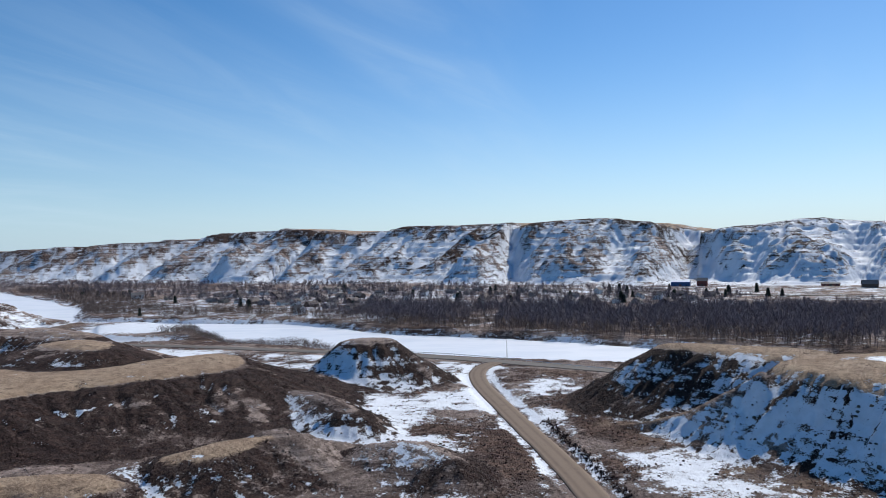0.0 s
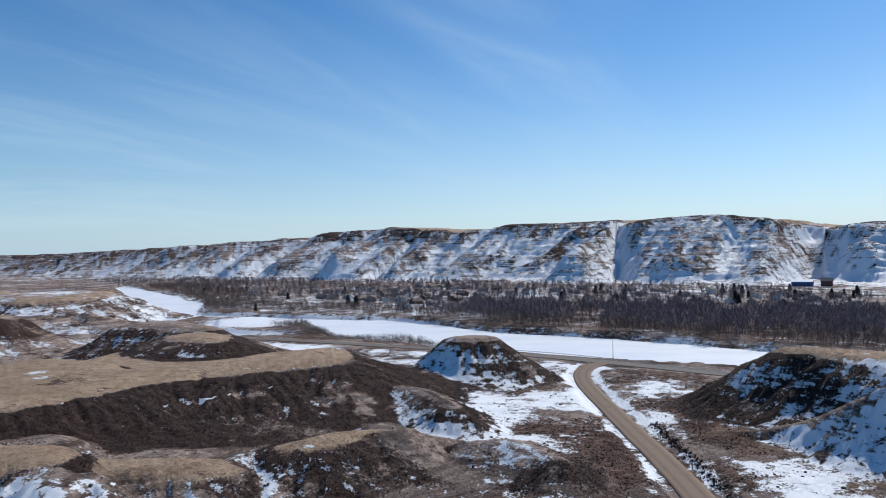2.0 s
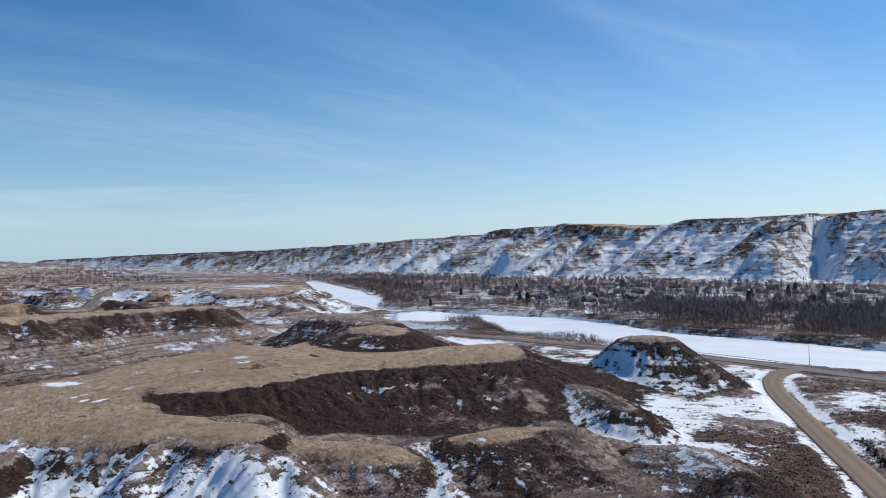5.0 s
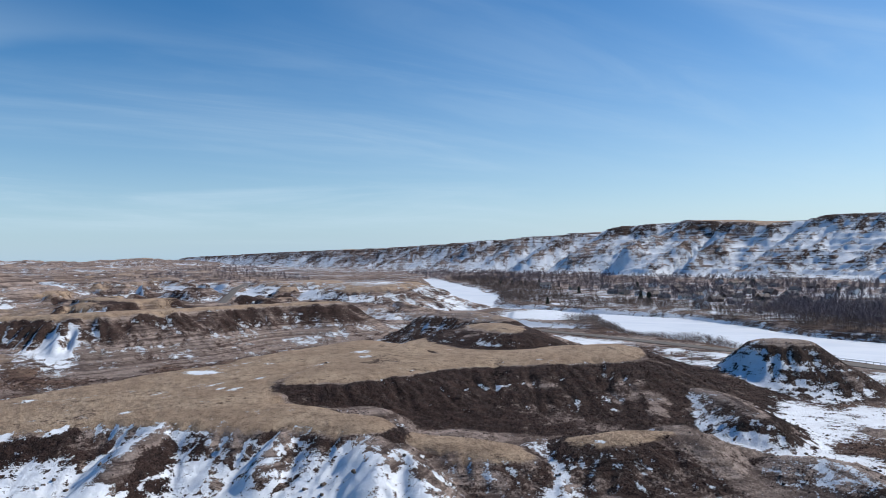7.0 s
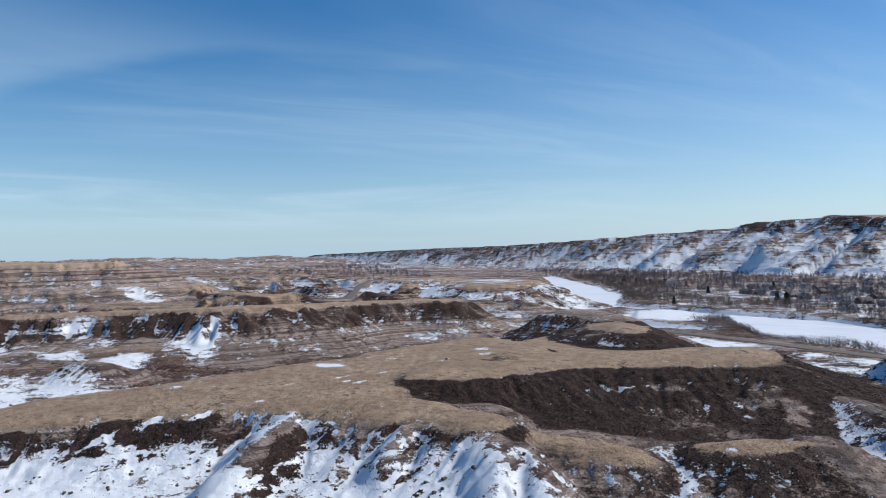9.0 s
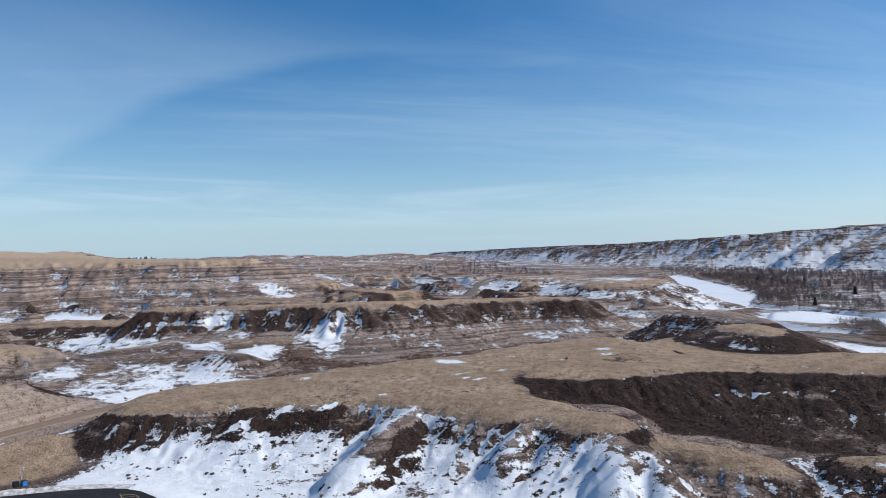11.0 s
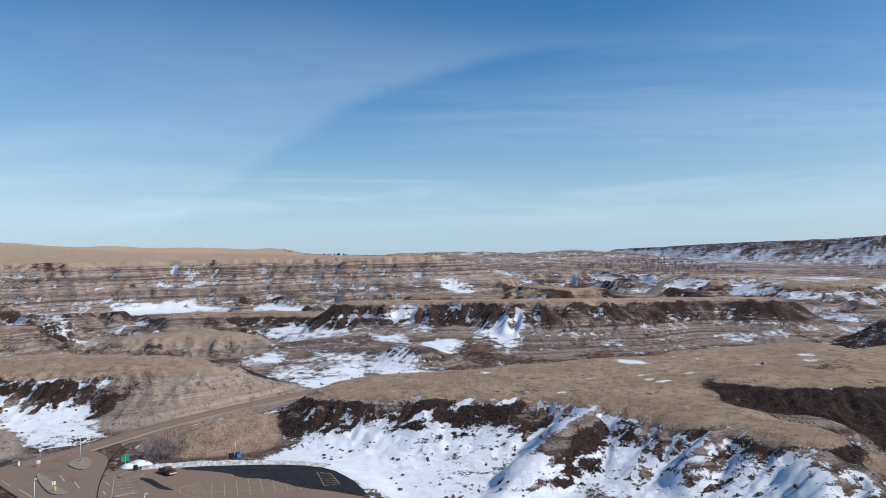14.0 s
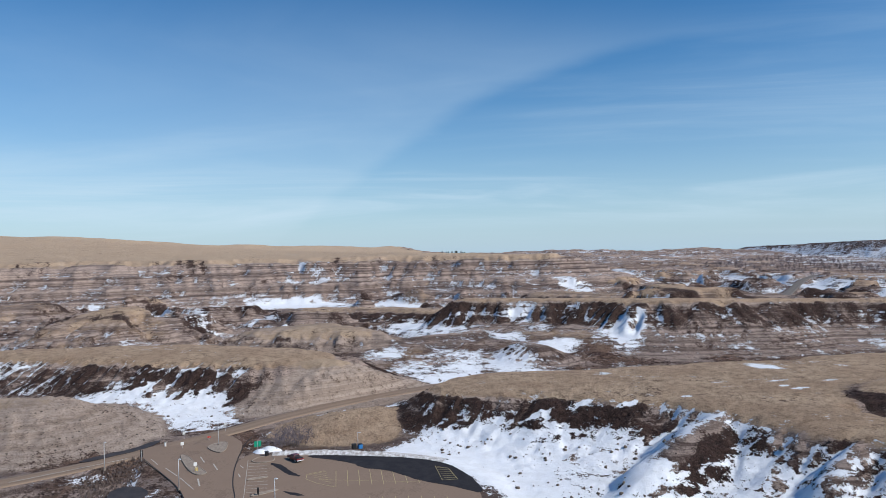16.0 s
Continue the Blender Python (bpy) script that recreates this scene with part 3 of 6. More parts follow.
def land(x, y):
    """Height of the ground and how it is covered, at arrays of places."""
    shape = x.shape
    r = np.hypot(x, y)
    grass, brush, bare = np.zeros(shape), np.zeros(shape), np.zeros(shape)
    # valley floor, with low hummocks; broken badland benches to the east
    z = 1.2 + 0.9 * fbm(x, y, 60, 4) + 0.25 * fbm(x, y, 7, 3)
    bank = polyline(x, y, NEAR_BANK)[0]
    east = step(-x + 0.25 * y, 330, 520) * step(y, -1200, -300)
    east = east * step(np.where(inside(x, y, RIVER), 0, bank), 30, 140) * (1 - step(y + 0.75 * x, 100, 420)) * (1 - 0.45 * step(r, 900, 1800))
    lump = fbm(x + 40 * fbm(x, y, 90, 2), y + 40 * fbm(x + 300, y, 90, 2), 150, 5, 0.55) + 0.12
    rills = ridged(x, y, 26, 3)
    lump = lump + 0.05 * rills
    bench = 9 * step(lump, 0.0, 0.13) + 6 * step(lump, 0.2, 0.32) + 6 * step(lump, 0.42, 0.52) + 3 * lump
    z = z + east * bench
    scrub = 0.5 + 0.6 * fbm(x, y, 30, 4)
    grass = grass + east * (step(lump, 0.32, 0.38) * 0.4 + step(lump, 0.52, 0.6) * 0.4) + 0.25 * step(fbm(x, y, 50, 3), 0.05, 0.3)
    brush = brush + east * (0.30 + 1.1 * fbm(x, y, 28, 4))
    scrub = scrub * (1 - 0.6 * east)
    add = np.zeros(shape)
    # prairie plateau to the north-east, with a stepped, banded scarp
    sd, px, py, _ = polyline(x, y, PLATEAU + PLATEAU[:1])
    sd = np.where(inside(x, y, PLATEAU), -sd, sd)
    cut = sd + 34 * fbm(x, y, 120, 4) - 30 * ridged(px, py, 60, 4, 0.6) * step(sd, -20, 60) - 14 * ridged(x, y, 38, 3) * step(sd, 0, 60)
    top = 54 + 0.030 * np.clip(-sd, 0, 1500) + 0.045 * np.clip(60 - y, 0, 900) * step(-sd, 0, 600) + 2.5 * fbm(x, y, 250, 3)
    fall = np.clip(cut, 0, 400)
    drop = 0.30 * fall + 2.4 * np.sin(fall * 0.30 * 0.62) + 0.9 * np.sin(fall * 0.30 * 1.7)
    z2 = top - drop
    on = step(z2 - z, -3, 3)
    z = smax(z2, z, 4.0)
    edge = step(-cut + 12 * fbm(x, y, 40, 2), -24, 8)
    grass = np.maximum(grass * (1 - on), edge)
    # pale prairie grass, with its sunlit brightness put into the colour
    bare = np.maximum(bare, 0.8 * edge)
    brush = brush * (1 - on) + on * (1 - edge) * (0.02 + 0.35 * fbm(x, y, 40, 3))
    brush = brush + on * 0.85 * step(0.58 - ridged(px, py, 60, 4, 0.6), 0.0, 0.3) * np.exp(-((cut - 6) / 32) ** 2)
    scrub = scrub * (1 - on * 0.8)
    # valley rim to the south, gullied and benched
    m = (y > 200) & (r > 780)
    u0, v0, rim = x[m], y[m], np.zeros(shape)
    sd, px, py, pz = polyline(u0, v0, RIM_TOE)
    south = inside(u0, v0, [p[:2] for p in RIM_TOE] + [(-5200, 5200), (5200, 5200), (5200, 300)])
    s = np.where(south, sd, -sd)
    foot = np.concatenate([[0], np.cumsum([math.hypot(b[0] - a[0], b[1] - a[1]) for a, b in zip(RIM_TOE, RIM_TOE[1:])])])
    u = polyline(u0, v0, [(p[0], p[1], q) for p, q in zip(RIM_TOE, foot)])[3]
    cut, wob = np.zeros(u.shape), fbm(u0, v0, 70, 3)
    for at, wide, deep, lean in RAVINES:
        off = (u - at - lean * s + 10 * wob) / wide
        cut = cut + deep * (np.exp(-np.abs(off) ** 1.4) if deep > 0 else np.exp(-off ** 2) * (1 - step(s, 60, 220)))
    v = u + 0.22 * s + 16 * fbm(u0, v0, 90, 3)
    ribs = 40 * (ridged(v, 0.30 * s, 88, 3, 0.55) - 0.45) + 15 * (ridged(v, 0.22 * s, 27, 3, 0.6) - 0.4)
    g = s + 22 * fbm(u0, v0, 300, 3) + (ribs - cut) * step(s, -10, 60) - 10
    rise = np.clip(g, 0, None)
    crest = 1.03 * pz + 4 * fbm(u0, v0, 160, 3)
    up = 0.47 * rise + 1.5 * np.sin(rise * 0.47 * 0.55) + 0.9 * np.sin(rise * 0.47 * 1.3)
    z3 = -smax(-up, -(crest + 0.008 * np.clip(s - 300, 0, 900)), 5.0)
    z[m] = np.where(s > -60, smax(z3, z[m], 4.0), z[m])
    here = step(s, -40, 40)
    flat = here * step(up - crest, 12, 40)
    grass[m] = np.maximum(grass[m], flat * 0.6)
    # the high base also puts shade and haze of the rim's bare flecks into colour
    growth = 0.46 + 0.30 * step(up - crest, -26, -4) + 0.5 * fbm(u0, v0, 90, 5)
    # dark patches: thickets, and shade of ravine sides put into the colour
    for at, up_by, long, tall in THICKETS_AND_SHADE:
        growth = growth + 1.1 * np.exp(-((u - at) / long) ** 2 - ((s - up_by + 25 * wob) / tall) ** 2)
    brush[m] = brush[m] * (1 - here) + here * (1 - flat) * growth
    scrub[m] = scrub[m] * (1 - here * 0.7)
    add[m] = add[m] + here * (0.20 + 0.10 * step(up - crest, -70, -20) - 0.34 * step(u, 2500, 3100)) * (1 - flat)
    rim[m] = here
    # far end of the valley
    end = step(r, 2600, 4700) * step(-x, 600, 2200) * (1 - rim)
    z = z + end * (38 + 26 * fbm(x, y, 600, 4))
    # mesas and knolls
    for f in LANDFORMS:
        crest_line = f["z"] is None
        pts = rounded(f["top"], 2, not crest_line)
        xs, ys = [p[0] for p in pts], [p[1] for p in pts]
        high = max(p[2] for p in pts) if crest_line else f["z"]
        pad = high / f["steep"] * 1.4 + 25
        m = (x > min(xs) - pad) & (x < max(xs) + pad) & (y > min(ys) - pad) & (y < max(ys) + pad)
        u, v = x[m], y[m]
        k = f["gap"]
        if crest_line:
            sd, px, py, pz = polyline(u, v, pts)
            sd = sd - f["half"]
            top = pz
        else:
            sd, px, py, _ = polyline(u, v, pts + pts[:1])
            sd = np.where(inside(u, v, pts), -sd, sd)
            top = f["z"] + f["fall"][0] * (u - f["origin"][0]) + f["fall"][1] * (v - f["origin"][1]) + 0.03 * np.clip(-sd, 0, 25)
        warp = 0.30 * k * fbm(u, v, 1.9 * k, 3) * min(1.0, high / 14)
        rib = ridged(px + 0.05 * sd, py - 0.04 * sd, k, 3, 0.6)
        small = ridged(px + 0.05 * sd, py, k * 0.3, 2)
        free = ridged(u, v, 0.8 * k, 3, 0.6)
        c = sd + warp - f["rill"] * (0.7 * rib + 0.5 * free - 0.25) * step(sd, -2, 8) - 0.14 * f["rill"] * small * step(sd, 0, 5)
        e = f["edge"]
        run = np.where(c > 30, c, e * np.log1p(np.exp(np.clip(c / e, -30, 30))))
        deep = high * f["foot"]
        drop = deep * (1 - np.exp(-f["steep"] * 1.3 * run / deep))
        h = top + 0.4 * fbm(u, v, 25, 3) - drop + 0.5 * fbm(u, v, 4, 3) * step(sd, -1, 4) - 0.3 * np.clip(c - high / f["steep"] * 1.6, 0, None)
        zz = z[m]
        own = step(h - zz, -0.7, 1.0)
        z[m] = smax(h, zz, 1.2)
        t = step(f["spread"] - c, -2.0, 2.5 + 0.3 * f["spread"]) * f["grass"]
        grass[m] = grass[m] * (1 - own) + own * t
        far = f["reach"] * high / f["steep"]
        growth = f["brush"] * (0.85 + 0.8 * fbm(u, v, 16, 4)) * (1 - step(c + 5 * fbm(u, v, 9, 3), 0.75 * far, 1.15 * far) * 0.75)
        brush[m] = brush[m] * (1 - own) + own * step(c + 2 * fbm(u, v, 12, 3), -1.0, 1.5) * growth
        bare[m] = np.maximum(bare[m] * (1 - own), own * f["bare"])
        add[m] = add[m] * (1 - own) + own * (1.0 if crest_line else step(c, -1, 2.5)) * f["snow"]
        scrub[m] = scrub[m] * (1 - own) + own * 0.15
    brush += 0.42 * np.exp(-(((x + 163) / 11) ** 2 + ((y - 207) / 17) ** 2) ** 2)
    # a wash under the scarp, filled with snow
    d = polyline(x, y, rounded(WASH, 2, False))[0]
    w = 1 - step(d + 8 * fbm(x, y, 30, 3), 10, 40)
    z = z * (1 - w) + (7.0 + 0.4 * fbm(x, y, 12, 2)) * w
    brush, grass, add = brush * (1 - w), grass * (1 - w), add + 0.42 * w
    # car park and roads are graded into the ground
    paved = np.zeros(shape)
    near = (x > -330) & (x < -90) & (y > -140) & (y < 110)
    u, v = x[near], y[near]
    d = polyline(u, v, LOT + LOT[:1])[0]
    d = np.where(inside(u, v, LOT), 0, d)
    w = 1 - step(d, 1.5, 12)
    z[near] = z[near] * (1 - w) + 2.75 * w
    paved[near] = w
    for a in (grass, brush, bare):
        a[near] *= 1 - w
    for pts, half, soft in ((HIGHWAY, 5.2, 14), (GRAVEL_ROAD, 4.2, 6), (PARK_ROAD, 4.2, 7), (ENTRY_ROAD, 10.5, 5)):
        pts = rounded(pts, 2, False)
        xs, ys = [p[0] for p in pts], [p[1] for p in pts]
        m = (x > min(xs) - 30) & (x < max(xs) + 30) & (y > min(ys) - 30) & (y < max(ys) + 30)
        u, v = x[m], y[m]
        d, _, _, pz = polyline(u, v, pts)
        w = 1 - step(d, half + 0.6, half + soft)
        z[m] = z[m] * (1 - w) + (pz - 0.25) * w
        for a in (grass, brush):
            a[m] *= 1 - w * 0.7
        paved[m] = np.maximum(paved[m], w)
    # the river's bed
    d = polyline(x, y, RIVER + RIVER[:1])[0]
    d = np.where(inside(x, y, RIVER), -d, d) + 5 * fbm(x, y, 40, 3)
    w = 1 - step(d, -6, 9)
    z = z * (1 - w) - 5.5 * w
    return z, dict(grass=grass, brush=brush, bare=bare, scrub=scrub, paved=paved, snow=add)


def sample(grid, gx, gy):
    """Values of a grid at fractional cells."""
    ix, iy = np.clip(gx.astype(np.int64), 0, grid.shape[1] - 2), np.clip(gy.astype(np.int64), 0, grid.shape[0] - 2)
    u, v = np.clip(gx - ix, 0, 1), np.clip(gy - iy, 0, 1)
    return (grid[iy, ix] * (1 - u) + grid[iy, ix + 1] * u) * (1 - v) + (grid[iy + 1, ix] * (1 - u) + grid[iy + 1, ix + 1] * u) * v


def rain(z, hard, drops, batches, steps=48, seed=3, bite=0.3):
    """Gullies: drops of water run down a grid of heights (in cells) and carry ground along. Returns how much ran through each cell."""
    rng = np.random.RandomState(seed)
    ny, nx = z.shape
    flat, wet = z.reshape(-1), np.zeros(z.size)
    for _ in range(batches):
        x, y = rng.rand(drops) * (nx - 3) + 1, rng.rand(drops) * (ny - 3) + 1
        dx, dy, speed, load = np.zeros(drops), np.zeros(drops), np.ones(drops), np.zeros(drops)
        for k in range(steps):
            ix, iy = x.astype(np.int64), y.astype(np.int64)
            u, v = x - ix, y - iy
            i = iy * nx + ix
            a, b, c, d = flat[i], flat[i + 1], flat[i + nx], flat[i + nx + 1]
            gx, gy = (b - a) * (1 - v) + (d - c) * v, (c - a) * (1 - u) + (d - b) * u
            dx, dy = dx * 0.25 - gx * 0.75, dy * 0.25 - gy * 0.75
            n = np.hypot(dx, dy) + 1e-9
            dx, dy = dx / n, dy / n
            x2, y2 = np.clip(x + dx, 1, nx - 2.01), np.clip(y + dy, 1, ny - 2.01)
            old = (a * (1 - u) + b * u) * (1 - v) + (c * (1 - u) + d * u) * v
            fall = old - sample(z, x2, y2)
            room = np.maximum(fall, 0.01) * speed * 1.6
            take = np.where((fall < 0) | (load > room), -np.where(fall < 0, np.minimum(load, -fall), (load - room) * 0.25),
                            np.minimum((room - load) * bite, np.maximum(fall, 0) * 0.6) * hard.reshape(-1)[i])
            load = load + take
            for j, w in ((i, (1 - u) * (1 - v)), (i + 1, u * (1 - v)), (i + nx, (1 - u) * v), (i + nx + 1, u * v)):
                flat -= np.bincount(j, take * w, flat.size)
            wet += np.bincount(i, None, flat.size)
            speed = np.sqrt(np.clip(speed * speed + fall * 2.0, 0.05, 9)) * 0.985
            x, y = x2, y2
    return wet.reshape(ny, nx)


def weather(x, y, z, cover):
    """Wear the flanks of the land by rain, stretch by stretch, and note where the water ran."""
    gully = np.zeros_like(z)
    for x0, x1, y0, y1, cell, drops, batches in ((-500, 260, 60, 440, 1.0, 9000, 22), (-500, -170, -150, 70, 1.0, 4000, 16),
                                                 (-1150, -330, -420, 1000, 2.6, 9000, 14), (-1950, 900, 880, 2150, 5.0, 9000, 14)):
        nx, ny = int((x1 - x0) / cell) + 1, int((y1 - y0) / cell) + 1
        gx, gy = np.meshgrid(x0 + cell * np.arange(nx), y0 + cell * np.arange(ny))
        h0, cv = land(gx, gy)
        hard = np.clip(1.05 - 0.95 * np.clip(cv["grass"], 0, 1) - 0.8 * np.clip(cv["brush"], 0, 1), 0.04, 1) * (1 - cv["paved"])
        hard *= 1 - 0.85 * np.exp(-(((gx + 155) / 90) ** 2 + ((gy - 88) / 42) ** 2) ** 2)          # drifted snow fills the basin's rills
        h = h0 / cell + 0.25 * np.random.RandomState(5).rand(ny, nx)
        wet = rain(h, hard, drops, batches)
        change = h * cell - h0
        fade = np.minimum(np.minimum(gx - x0, x1 - gx), np.minimum(gy - y0, y1 - gy))
        fade = step(fade, 1 * cell, 12 * cell) * (1 - cv["paved"])
        m = (x > x0) & (x < x1 - cell) & (y > y0) & (y < y1 - cell)
        u, v = (x[m] - x0) / cell, (y[m] - y0) / cell
        z[m] += np.clip(sample(change * fade, u, v) * (0.45 if cell < 2 else 0.85), -1.2 * cell ** 0.8, 1.0)
        gully[m] = np.maximum(gully[m], sample(np.clip(wet / (np.mean(wet) * 6 + 1e-6), 0, 1) * fade, u, v))
    return gully


LAY = {}


def build_ground():
    az = np.concatenate([np.arange(-38, 113, 0.185), np.arange(113, 322, 2.2)])
    az = np.radians(az)
    rr = np.concatenate([[0.0, 10, 25, 45, 70, 90], np.geomspace(104, 450, 390), np.geomspace(452.2, 1000, 140), np.geomspace(1003, 1800, 200), np.geomspace(1815, 4900, 90)])
    A, Rr = np.meshgrid(az, rr)
    x, y = -np.sin(A) * Rr, np.cos(A) * Rr
    z, cover = land(x, y)
    gully = weather(x, y, z, cover)
    na, nr = len(az), len(rr)
    # normals of the sheet
    P = np.stack([x, y, z], -1)
    da = np.roll(P, -1, 1) - np.roll(P, 1, 1)
    dr = np.empty_like(P)
    dr[1:-1], dr[0], dr[-1] = P[2:] - P[:-2], P[1] - P[0], P[-1] - P[-2]
    N = np.cross(dr, da)
    N /= np.linalg.norm(N, axis=-1, keepdims=True) + 1e-9
    N *= np.sign(N[..., 2:3])
    sunny = N @ np.array(SUN)
    # hollow places hold snow: lower than their surroundings
    soft = z.copy()
    for _ in range(6):
        soft = (soft + np.roll(soft, 3, 1) + np.roll(soft, -3, 1)) / 3
        soft[3:-3] = (soft[3:-3] + soft[6:] + soft[:-6]) / 3
    hollow = np.clip(soft - z, -2, 2)
    for _ in range(10):
        soft = (soft + np.roll(soft, 6, 1) + np.roll(soft, -6, 1)) / 3
        soft[5:-5] = (soft[5:-5] + soft[10:] + soft[:-10]) / 3
    Q = np.stack([x, y, soft], -1)
    qa = np.roll(Q, -6, 1) - np.roll(Q, 6, 1)
    qr = np.empty_like(Q)
    qr[5:-5], qr[:5], qr[-5:] = Q[10:] - Q[:-10], (Q[5] - Q[0])[None], (Q[-1] - Q[-6])[None]
    M = np.cross(qr, qa)
    M /= np.linalg.norm(M, axis=-1, keepdims=True) + 1e-9
    # how far each broad slope is turned to the sun
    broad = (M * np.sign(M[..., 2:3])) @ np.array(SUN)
    steepness = 1 - N[..., 2]
    patch = fbm(x, y, 18, 5, 0.6)
    snow = 0.14 + (0.95 + 0.45 * (1 - step(Rr, 380, 460))) * (0.52 - sunny) + 0.5 * patch + 0.3 * fbm(x + 77, y, 4.5, 3) + 0.12 * hollow + 0.07 * gully + cover["snow"] - 0.22 * cover["grass"] - 0.2 * cover["paved"] - 0.6 * cover["bare"] + 0.30 * step(Rr, 1900, 2700) * step(-x, 300, 600) * (1 - cover["bare"]) * (1 - step(y - 0.25 * x, 1000, 1150) * 0.5)
    snow -= 0.21 * step(cover["brush"], 0.3, 0.9) * (1 - step(y - 0.25 * x, 950, 1100))
    far_rim = step(y - 0.25 * x, 1000, 1150)
    town = step(y - 0.0 * x, 560, 640) * (1 - far_rim) * (1 - 0.9 * step(x + 0.4 * (y - 560), 0, 90) * (1 - step(y, 680, 760)))
    snow += far_rim * (0.06 + 0.4 * fbm(x, y, 170, 4)) - 0.3 * far_rim * step(cover["brush"], 0.8, 1.1) + 0.36 * town + 0.16 * step(Rr, 700, 1500) * (1 - far_rim) * step(-x, 300, 500) * (1 - step(cover["grass"], 0.3, 0.8))
    for sx, sy, rx, ry, amount in SNOWFIELDS:
        low = 1 - step(z + 2.5 * fbm(x, y, 13, 3), 7.5, 10) if amount > 1.15 else 1 - step(cover["grass"], 0.25, 0.6)
        snow += low * amount * 0.75 * np.exp(-(((x - sx) / rx) ** 2 + ((y - sy) / ry) ** 2) ** 2) * (1 - step(steepness, 0.07 if amount < 1.15 else 0.13, 0.18 if amount < 1.15 else 0.27))
    snow -= 1.6 * np.exp(-(polyline(x, y, [(-168, 478), (-177, 514), (-210, 580)])[0] / 5.5) ** 2)          # bare earth face of the river terrace
    for sx, sy, rx, ry in SNOWPATCHES:
        snow += 0.95 * np.exp(-(((x - sx) / (1.2 * rx)) ** 2 + ((y - sy) / (1.2 * ry)) ** 2) ** 2)
    for sx, sy, rx, ry in SNOWCHUTES:
        snow += 0.75 * np.exp(-(((x - sx) / rx) ** 2 + ((y - sy) / ry) ** 2) ** 2) * (1 - 0.8 * step(cover["grass"], 0.4, 0.8))
    for sx, sy, rx, ry in ((-357, 205, 13, 13), (-343, 193, 12, 9), (-424, 160, 10, 12), (-400, 160, 16, 10), (-350, 160, 22, 8), (-440, 176, 8, 12)):
        snow += 0.62 * np.exp(-(((x - sx) / rx) ** 2 + ((y - sy) / ry) ** 2) ** 2)
    snow += 0.8 * np.exp(-(polyline(x, y, [(-228, 12), (-236, 20), (-241, 28), (-244, 38), (-246, 44), (-233, 47)])[0] / 3.0) ** 2) * (1 - step(cover["paved"], 0.55, 0.8))
    distant = step(Rr, 1400, 2200) * step(-x, 300, 700) * (1 - far_rim) * (1 - step(cover["bare"], 0.2, 0.5))
    snow += distant * (0.95 + 0.9 * fbm(x, y, 260, 4))
    snow -= 0.7 * step(fbm(x + 11, y - 40, 10, 4, 0.6), 0.26, 0.4) * step(steepness, 0.02, 0.06) * (1 - step(Rr, 300, 360)) * (1 - step(cover["paved"], 0.1, 0.4))
    snow += 0.9 * np.exp(-(polyline(x, y, rounded(TRAIL, 2, False))[0] / 0.8) ** 2)
    for sx, sy, rx, ry, amount in ((17, 197, 8, 24, 1.0), (52, 228, 11, 24, 0.7), (2, 247, 9, 5, 1.2), (46, 268, 8, 20, 0.4)):
        near = np.exp(-(((x - sx) / rx) ** 2 + ((y - sy) / ry) ** 2) ** 2)
        snow -= amount * near
        cover["scrub"] = cover["scrub"] + (0.5 if rx != 9 else -0.6) * near
    verge = polyline(x, y, rounded(GRAVEL_ROAD, 2, False))[0]
    snow += (0.55 + 0.5 * fbm(x, y, 14, 3)) * np.exp(-((verge - 6.2) / 1.9) ** 2)
    me = bpy.data.meshes.new("ground")
    idx = np.arange(na * nr).reshape(nr, na)
    nxt = np.roll(idx, -1, 1)
    quads = np.stack([idx[:-1], idx[1:], nxt[1:], nxt[:-1]], -1).reshape(-1, 4)[:, ::-1]
    me.vertices.add(na * nr)
    me.vertices.foreach_set("co", P.reshape(-1).astype(np.float32))
    me.loops.add(quads.size)
    me.loops.foreach_set("vertex_index", quads.reshape(-1).astype(np.int32))
    me.polygons.add(len(quads))
    me.polygons.foreach_set("loop_start", np.arange(0, quads.size, 4, dtype=np.int32))
    me.polygons.foreach_set("use_smooth", np.ones(len(quads), bool))
    cover["snow"] = snow
    # dark brush colour follows the sun's side: more on far slopes facing away
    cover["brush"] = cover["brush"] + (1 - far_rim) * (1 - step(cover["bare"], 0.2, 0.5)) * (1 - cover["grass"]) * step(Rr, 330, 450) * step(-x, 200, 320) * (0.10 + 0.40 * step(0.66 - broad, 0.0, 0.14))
    cover["brush"] = cover["brush"] + distant * (0.25 + 0.6 * fbm(x + 900, y, 220, 4))
    cover["grass"] = cover["grass"] - 0.5 * distant
    # less of it in gullies and on nearer slopes that face the sun
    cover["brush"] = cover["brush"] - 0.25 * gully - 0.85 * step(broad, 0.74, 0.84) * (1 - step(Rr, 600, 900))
    for name in ("grass", "brush", "bare", "scrub", "snow"):
        at = me.attributes.new(name, "FLOAT", "POINT")
        at.data.foreach_set("value", cover[name].reshape(-1).astype(np.float32))
    me.update()
    me.validate()
    me.materials.append(GROUND)
    LAY.update(az=np.degrees(az), rings=rr, x=x, y=y, z=z, n=N[..., 2], r=Rr, **cover)
    return tagged(new("ground", me), "badland ground of clay, dry grass, brush and melting snow", "ground", kind="structure")


def mesh_from(name, verts, faces, mat=None, smooth=False):
    me = bpy.data.meshes.new(name)
    me.from_pydata(verts, [], faces)
    if mat:
        me.materials.append(mat)
    if smooth:
        me.polygons.foreach_set("use_smooth", np.ones(len(me.polygons), bool))
    return me


